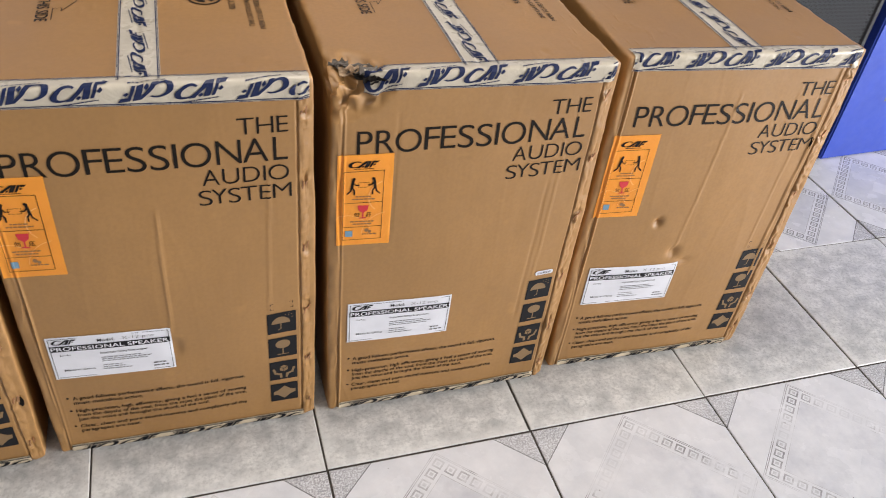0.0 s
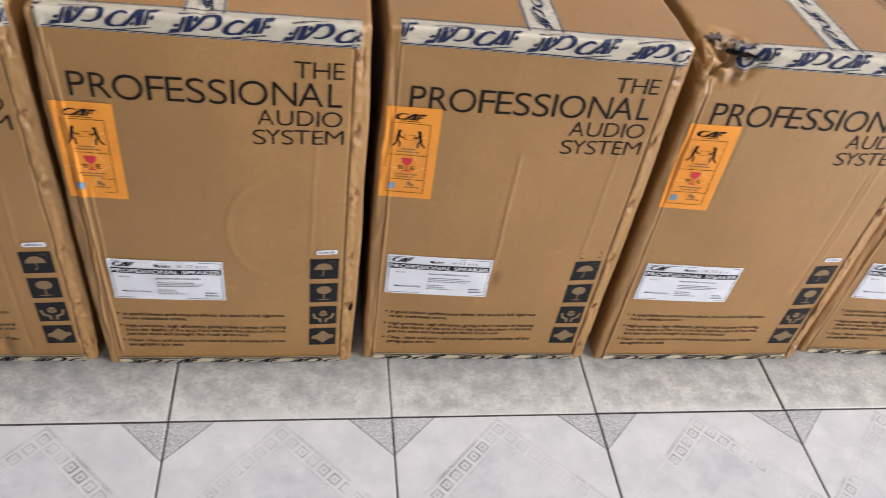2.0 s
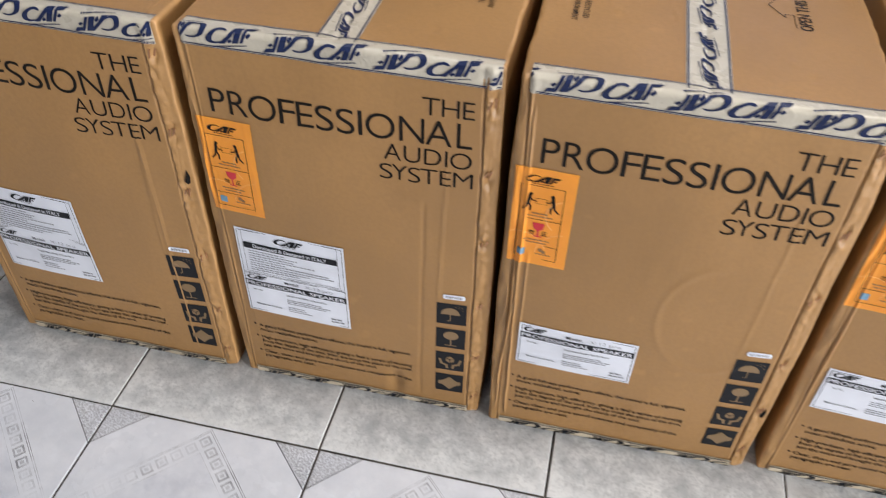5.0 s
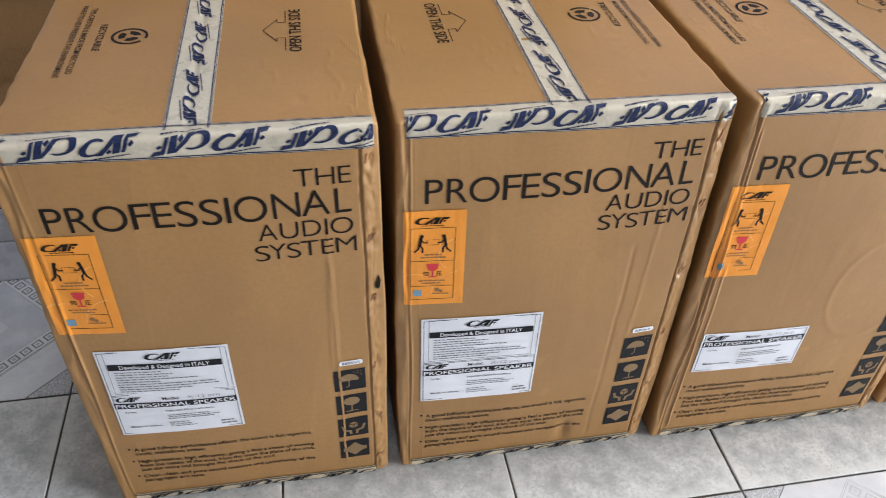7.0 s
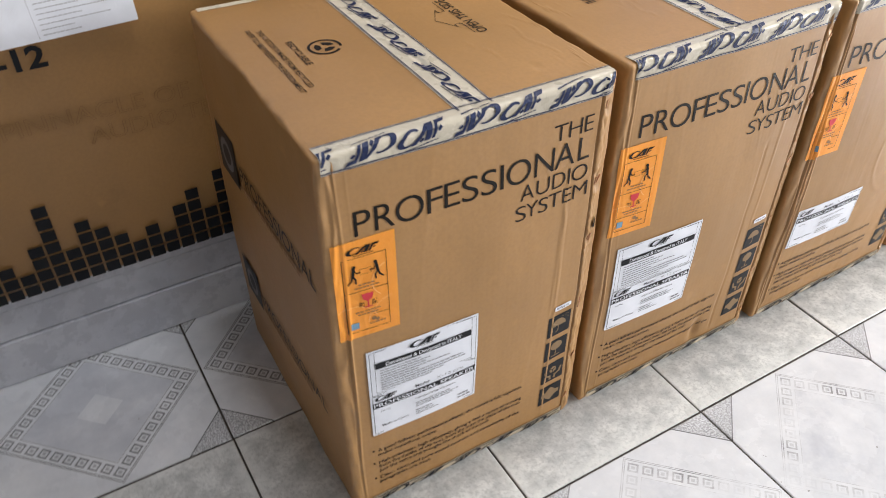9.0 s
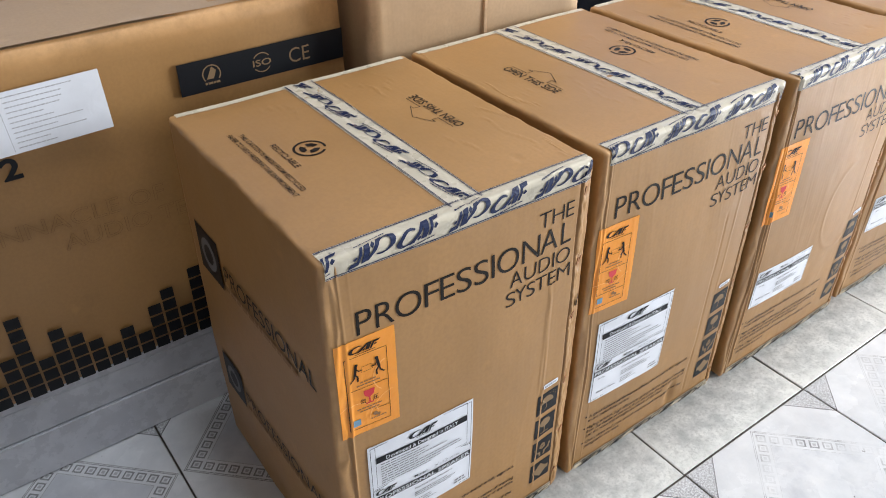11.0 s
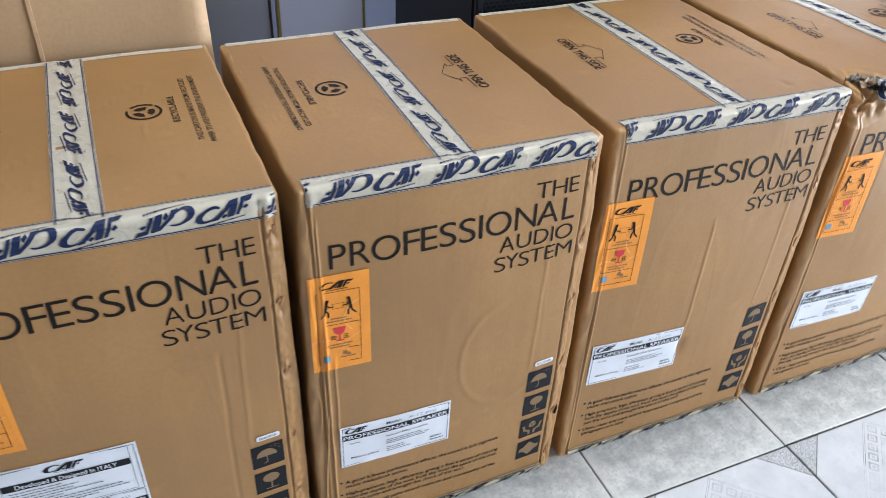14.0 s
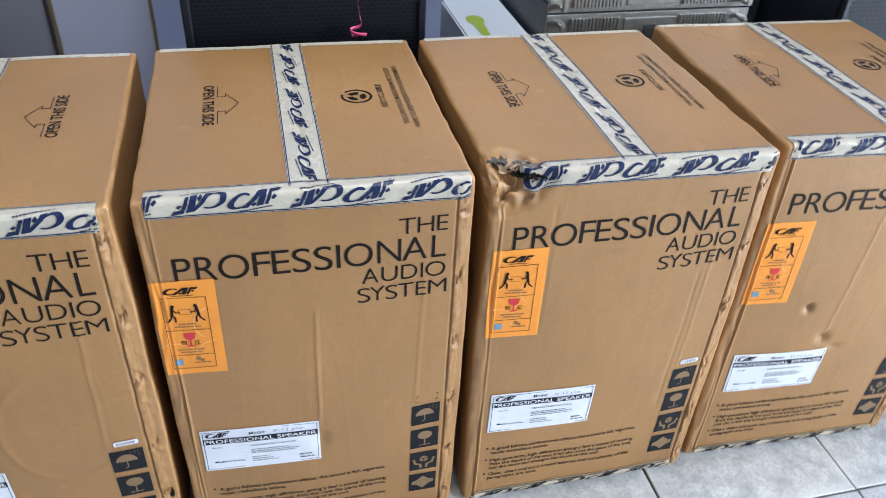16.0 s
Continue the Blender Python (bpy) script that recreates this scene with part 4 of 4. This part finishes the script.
flapfaces = [(j * 13 + i, j * 13 + i + 1, (j + 1) * 13 + i + 1, (j + 1) * 13 + i) for j in range(3) for i in range(12)]
piece("top_flap", flapverts + [(x, y, z - 0.004) for x, y, z in flapverts], flapfaces + [tuple(reversed([i + 52 for i in f])) for f in flapfaces], KRAFT_PALE, pin, "", True)
note = thing("packing_list", pose(-1.893, 1.6985, 0.682, 0, -1.5, 0), "white printed packing sheet stuck on a carton", "paper sheet")
piece("sheet", *(lambda g: ([(x, -0.0012, z) for x, z in g[0]] + [(x, 0.0, z) for x, z in g[0]], g[1] + [tuple(reversed([i + len(g[0]) for i in f])) for f in g[1]]))(grid(0, 0, 0.222, 0.102, 6, 4)), PAPER, note)
rl = random.Random(21)
laid("print", art(*[dashes(0.075, 0.075 + rl.uniform(0.05, 0.12), 0.008 + 0.0085 * i, 0.0017, rl, 0.0045) for i in range(11)], stroke([(0.068, 0.004), (0.066, 0.098)], 0.0006)), lambda x, z: (x, -0.0016, z), GREY_PALE, note)

plain = thing("plain_carton", pose(-1.200, 1.632, 0.2055), "plain tall brown carton on the platform", "carton")
part("body", crate_skin(0.537, 0.52, 0.92, 9.0, 0.012), KRAFT_PALE, plain, "", True)
piece("flap_seam", [(0.262, -0.0065, 0.02), (0.268, -0.0075, 0.02), (0.268, -0.0075, 0.90), (0.262, -0.0065, 0.90), (0.262, 0.002, 0.02), (0.268, 0.002, 0.02), (0.268, 0.002, 0.90), (0.262, 0.002, 0.90)],
      [(0, 1, 2, 3), (0, 4, 5, 1), (3, 2, 6, 7), (0, 3, 7, 4), (1, 5, 6, 2)], KRAFT_EDGE, plain)


# boards standing against the wall
def board(x0, x1, y, h, material, edge, label, lean=0.0):
    b = thing("upright_board", pose(x0, y, 0.2055, lean, 0, 0), label, "board")
    part("panel", box_bm(0.006, x1 - x0 - 0.006, 0, 0.018, 0, h, 0.001), material, b)
    part("edge_strip", box_bm(0, 0.0055, -0.002, 0.020, 0, h), edge, b)
    part("edge_strip", box_bm(x1 - x0 - 0.0055, x1 - x0, -0.002, 0.020, 0, h), edge, b)


board(-0.445, -0.225, 2.13, 1.5, PANEL_WHITE, EDGE_OLIVE, "tall white laminate board with olive edges, standing on the platform")
board(-0.76, -0.455, 2.15, 1.5, PANEL_GREY, EDGE_BROWN, "tall grey laminate board with dark edges, standing on the platform")


def lattice(w, h, z0, pitch, wire, slant):
    """Grille wires over w by h: level rows, and uprights or zigzags between them."""
    vs, fs = [], []

    def bar(ax, az, bx, bz):
        d = math.hypot(bx - ax, bz - az)
        nx, nz = -(bz - az) / d * wire / 2, (bx - ax) / d * wire / 2
        k = len(vs)
        vs.extend([(ax + nx, -wire, az + nz), (ax - nx, -wire, az - nz), (bx - nx, -wire, bz - nz), (bx + nx, -wire, bz + nz),
                   (ax + nx, 0, az + nz), (ax - nx, 0, az - nz), (bx - nx, 0, bz - nz), (bx + nx, 0, bz + nz)])
        fs.extend([(k, k + 1, k + 2, k + 3), (k, k + 4, k + 5, k + 1), (k + 3, k + 2, k + 6, k + 7)])

    rows = int(h / pitch)
    for j in range(rows + 1):
        bar(0, z0 + j * pitch, w, z0 + j * pitch)
        if j == rows:
            break
        n = int(w / (pitch * 1.5))
        for i in range(n):
            x = i * pitch * 1.5 + (pitch * 0.75 if j % 2 else 0)
            bar(x, z0 + j * pitch, x + (pitch * 0.75 if slant else 0.0001), z0 + (j + 1) * pitch)
            if slant:
                bar(x + pitch * 0.75, z0 + (j + 1) * pitch, min(w, x + pitch * 1.5), z0 + j * pitch)
    return vs, fs


def loudspeaker(x, y, z, w, d, h, label, steel, slant, pitch):
    s = thing("loudspeaker", pose(x, y, z), label, "loudspeaker")
    part("cabinet", box_bm(0, w, 0.012, d, 0, h, 0.008, 2), CAB_BLACK, s)
    part("frame", box_bm(0, 0.016, -0.004, 0.0115, 0, h, 0.003), steel, s)
    part("frame", box_bm(w - 0.016, w, -0.004, 0.0115, 0, h, 0.003), steel, s)
    part("frame", box_bm(0.0165, w - 0.0165, -0.004, 0.0115, 0, 0.016, 0.003), steel, s)
    part("frame", box_bm(0.0165, w - 0.0165, -0.004, 0.0115, h - 0.016, h, 0.003), steel, s)
    part("backing_foam", box_bm(0.0165, w - 0.0165, 0.006, 0.0115, 0.0165, h - 0.0165), FOAM, s)
    vs, fs = lattice(w - 0.034, h - 0.036, 0.018, pitch, pitch * 0.38, slant)
    piece("grille", [(a + 0.017, b + 0.004, c) for a, b, c in vs], fs, steel, s)
    return s


loudspeaker(-0.128, 1.700, 0.2055, 0.462, 0.48, 0.74, "black loudspeaker with a dark steel grille, on the platform", GRILLE_BLACK, False, 0.0085)
loudspeaker(1.334, 1.735, 0.0015, 0.600, 0.50, 0.95, "black loudspeaker with a grey lattice grille, on the floor", GRILLE_GREY, True, 0.0105)

ribbon = thing("ribbon", pose(0.190, 1.690, 0.70), "curl of pink ribbon hanging on a loudspeaker grille", "ribbon")
vs, fs = [], []
for i in range(61):
    t = i / 60
    z = 0.015 + 0.125 * (1 - step(t, 0.0, 0.55)) - 0.016 * step(t, 0.5, 1.0)
    a = t * 15
    rr = 0.002 + 0.014 * step(t, 0.35, 0.6)
    p = (rr * math.cos(a) + 0.006, -0.016 + rr * 0.6 * math.sin(a), z)
    vs += [p, (p[0], p[1] - 0.0002, p[2] + 0.006), (p[0], p[1] + 0.0008, p[2] + 0.006), (p[0], p[1] + 0.001, p[2])]
    if i:
        k = 4 * i
        fs += [(k - 4 + j, k - 4 + (j + 1) % 4, k + (j + 1) % 4, k + j) for j in range(4)]
piece("curl", vs, fs, PINK, ribbon, "", True)

white = thing("white_carton", pose(0.47, 1.80, 0.2055), "low white card box with a green print on its lid", "carton")
part("body", box_bm(0, 0.150, 0, 0.32, 0, 0.410, 0.004, 2), CARD_WHITE, white)
laid("green_print", poly(*[(0.048 + 0.022 * math.cos(radians(q)), 0.17 + 0.030 * math.sin(radians(q))) for q in range(-50, 231, 20)], (0.040, 0.05), (0.056, 0.05)), lambda a, b: (a, b, 0.4112), GREEN, white, "lime green printed shape")

case = thing("rack_case", pose(0.625, 1.76, 0.2055), "black rack case under the amplifiers", "case")
part("body", box_bm(0, 0.47, 0.0, 0.42, 0, 0.406, 0.005, 2), CAB_BLACK, case)
part("corner_trim", box_bm(-0.003, 0.02, -0.003, 0.02, 0.001, 0.405, 0.002), ALU_DARK, case)
part("corner_trim", box_bm(0.45, 0.473, -0.003, 0.02, 0.001, 0.405, 0.002), ALU_DARK, case)


def amplifier(z):
    a = thing("power_amplifier", pose(0.610, 1.745, z), "silver rack power amplifier with finned front, stacked", "amplifier", "stacked amplifiers")
    w, h = 0.482, 0.092
    part("chassis", box_bm(0.022, w - 0.022, 0.006, 0.40, 0, h, 0.002), ALU_DARK, a)
    part("faceplate", box_bm(0, w, 0, 0.0055, 0.001, h - 0.001, 0.0015), ALU, a)
    for x0, x1 in ((0.055, 0.170), (0.312, 0.427)):
        n = 14
        for i in range(n):
            x = x0 + (x1 - x0) * i / n
            part("fin", box_bm(x, x + 0.0042, -0.007, -0.0003, 0.012, h - 0.010), ALU, a)
    part("display", box_bm(0.178, 0.304, -0.004, -0.0003, 0.014, h - 0.012, 0.002), ALU, a)
    part("emblem", box_bm(0.226, 0.256, -0.006, -0.0042, 0.034, 0.064, 0.001), ALU_DARK, a)
    for x in (0.018, w - 0.033):
        hb = bmesh.new()
        for seg in (box_bm(x, x + 0.015, -0.034, -0.026, 0.012, h - 0.012, 0.003, 2), box_bm(x, x + 0.015, -0.0255, -0.0003, 0.012, 0.022, 0.002), box_bm(x, x + 0.015, -0.0255, -0.0003, h - 0.022, h - 0.012, 0.002)):
            tmp = bpy.data.meshes.new("tmp")
            seg.to_mesh(tmp)
            seg.free()
            hb.from_mesh(tmp)
            bpy.data.meshes.remove(tmp)
        part("handle", hb, ALU, a, "bright metal rack handle")


amplifier(0.612)
amplifier(0.706)
amplifier(0.800)

dark = thing("equipment_case", pose(1.10, 1.95, 0.2055), "black equipment case standing on the platform", "case")
part("body", box_bm(0, 0.168, 0, 0.5, 0, 0.80, 0.006, 2), CAB_BLACK, dark)

blue = thing("blue_carton", pose(1.985, 1.745, 0.0015, 0, 0, 3.0), "bright blue printed carton with a grey and white panel", "carton")
part("body", box_bm(0, 0.95, 0, 0.42, 0, 0.82, 0.005, 2), BLUE_BOX, blue)
gp = laid("grey_panel", rect(0.150, 0.195, 0.55, 0.325), lambda x, z: (x, -0.0012, z), GREY_INK, blue, "dark grey printed panel")
laid("white_panel", rect(0.176, 0.225, 0.52, 0.300), lambda x, z: (x, -0.0020, z), PAPER, gp)

# housings of the unseen fill lamps, added under the ceiling
for lx, ly, watts in LAMPS:
    lamp = thing("unseen_fill_lamp", pose(lx, ly, 2.88), "rectangular white ceiling lamp, unseen, added as fill", "lamp", "ceiling lamps")
    part("housing", box_bm(-0.32, 0.32, -0.19, 0.19, 0.0, 0.119, 0.006, 2), WHITE_PAINT, lamp)


# ---- floor tiles, one by one ----
floor = tagged(new("floor", mesh_of("floor", [(-3.6, -4.15, -0.0025), (5.2, -4.15, -0.0025), (5.2, 2.75, -0.0025), (-3.6, 2.75, -0.0025), (-3.6, -4.15, -0.06), (5.2, -4.15, -0.06), (5.2, 2.75, -0.06), (-3.6, 2.75, -0.06)],
    [(0, 1, 2, 3), (7, 6, 5, 4), (0, 4, 5, 1), (1, 5, 6, 2), (2, 6, 7, 3), (3, 7, 4, 0)], GROUT)), "tiled shop floor with dark dirty joints", "floor", "", "structure")


def tile_mesh(name, material):
    a, b = 0.1996, 0.1980
    vs = [(x * a, y * a, z) for z in (-0.008, -0.0014) for x, y in ((-1, -1), (1, -1), (1, 1), (-1, 1))] + [(x * b, y * b, 0.0) for x, y in ((-1, -1), (1, -1), (1, 1), (-1, 1))]
    fs = [(8, 9, 10, 11)] + [(4 * r + i, 4 * r + (i + 1) % 4, 4 * r + 4 + (i + 1) % 4, 4 * r + 4 + i) for r in (0, 1) for i in range(4)]
    return mesh_of(name, vs, fs, material)


tile_a, tile_b = tile_mesh("tile_patterned", PATTERNED), tile_mesh("tile_stone", STONE)
rt = random.Random(77)
PITCH = 0.4031
for i in range(-8, 13):
    for j in range(-12, 5):
        cx, cy = -0.1309 + PITCH * (i + 0.5 - 0.0019 * (j + 0.5)), 0.9588 + PITCH * (j + 0.5 + 0.0019 * (i + 0.5))
        if cx < -3.45 or cx > 5.1 or cy < -3.95 or cy > 2.7:
            continue
        t = new("tile", tile_b if j == 0 else tile_a)
        t.parent = floor
        t.matrix_basis = pose(cx + rt.uniform(-0.0006, 0.0006), cy + rt.uniform(-0.0006, 0.0006), rt.uniform(-0.0004, 0.0004), rt.uniform(-0.06, 0.06), rt.uniform(-0.06, 0.06), rt.choice((0, 90, 180, 270)))
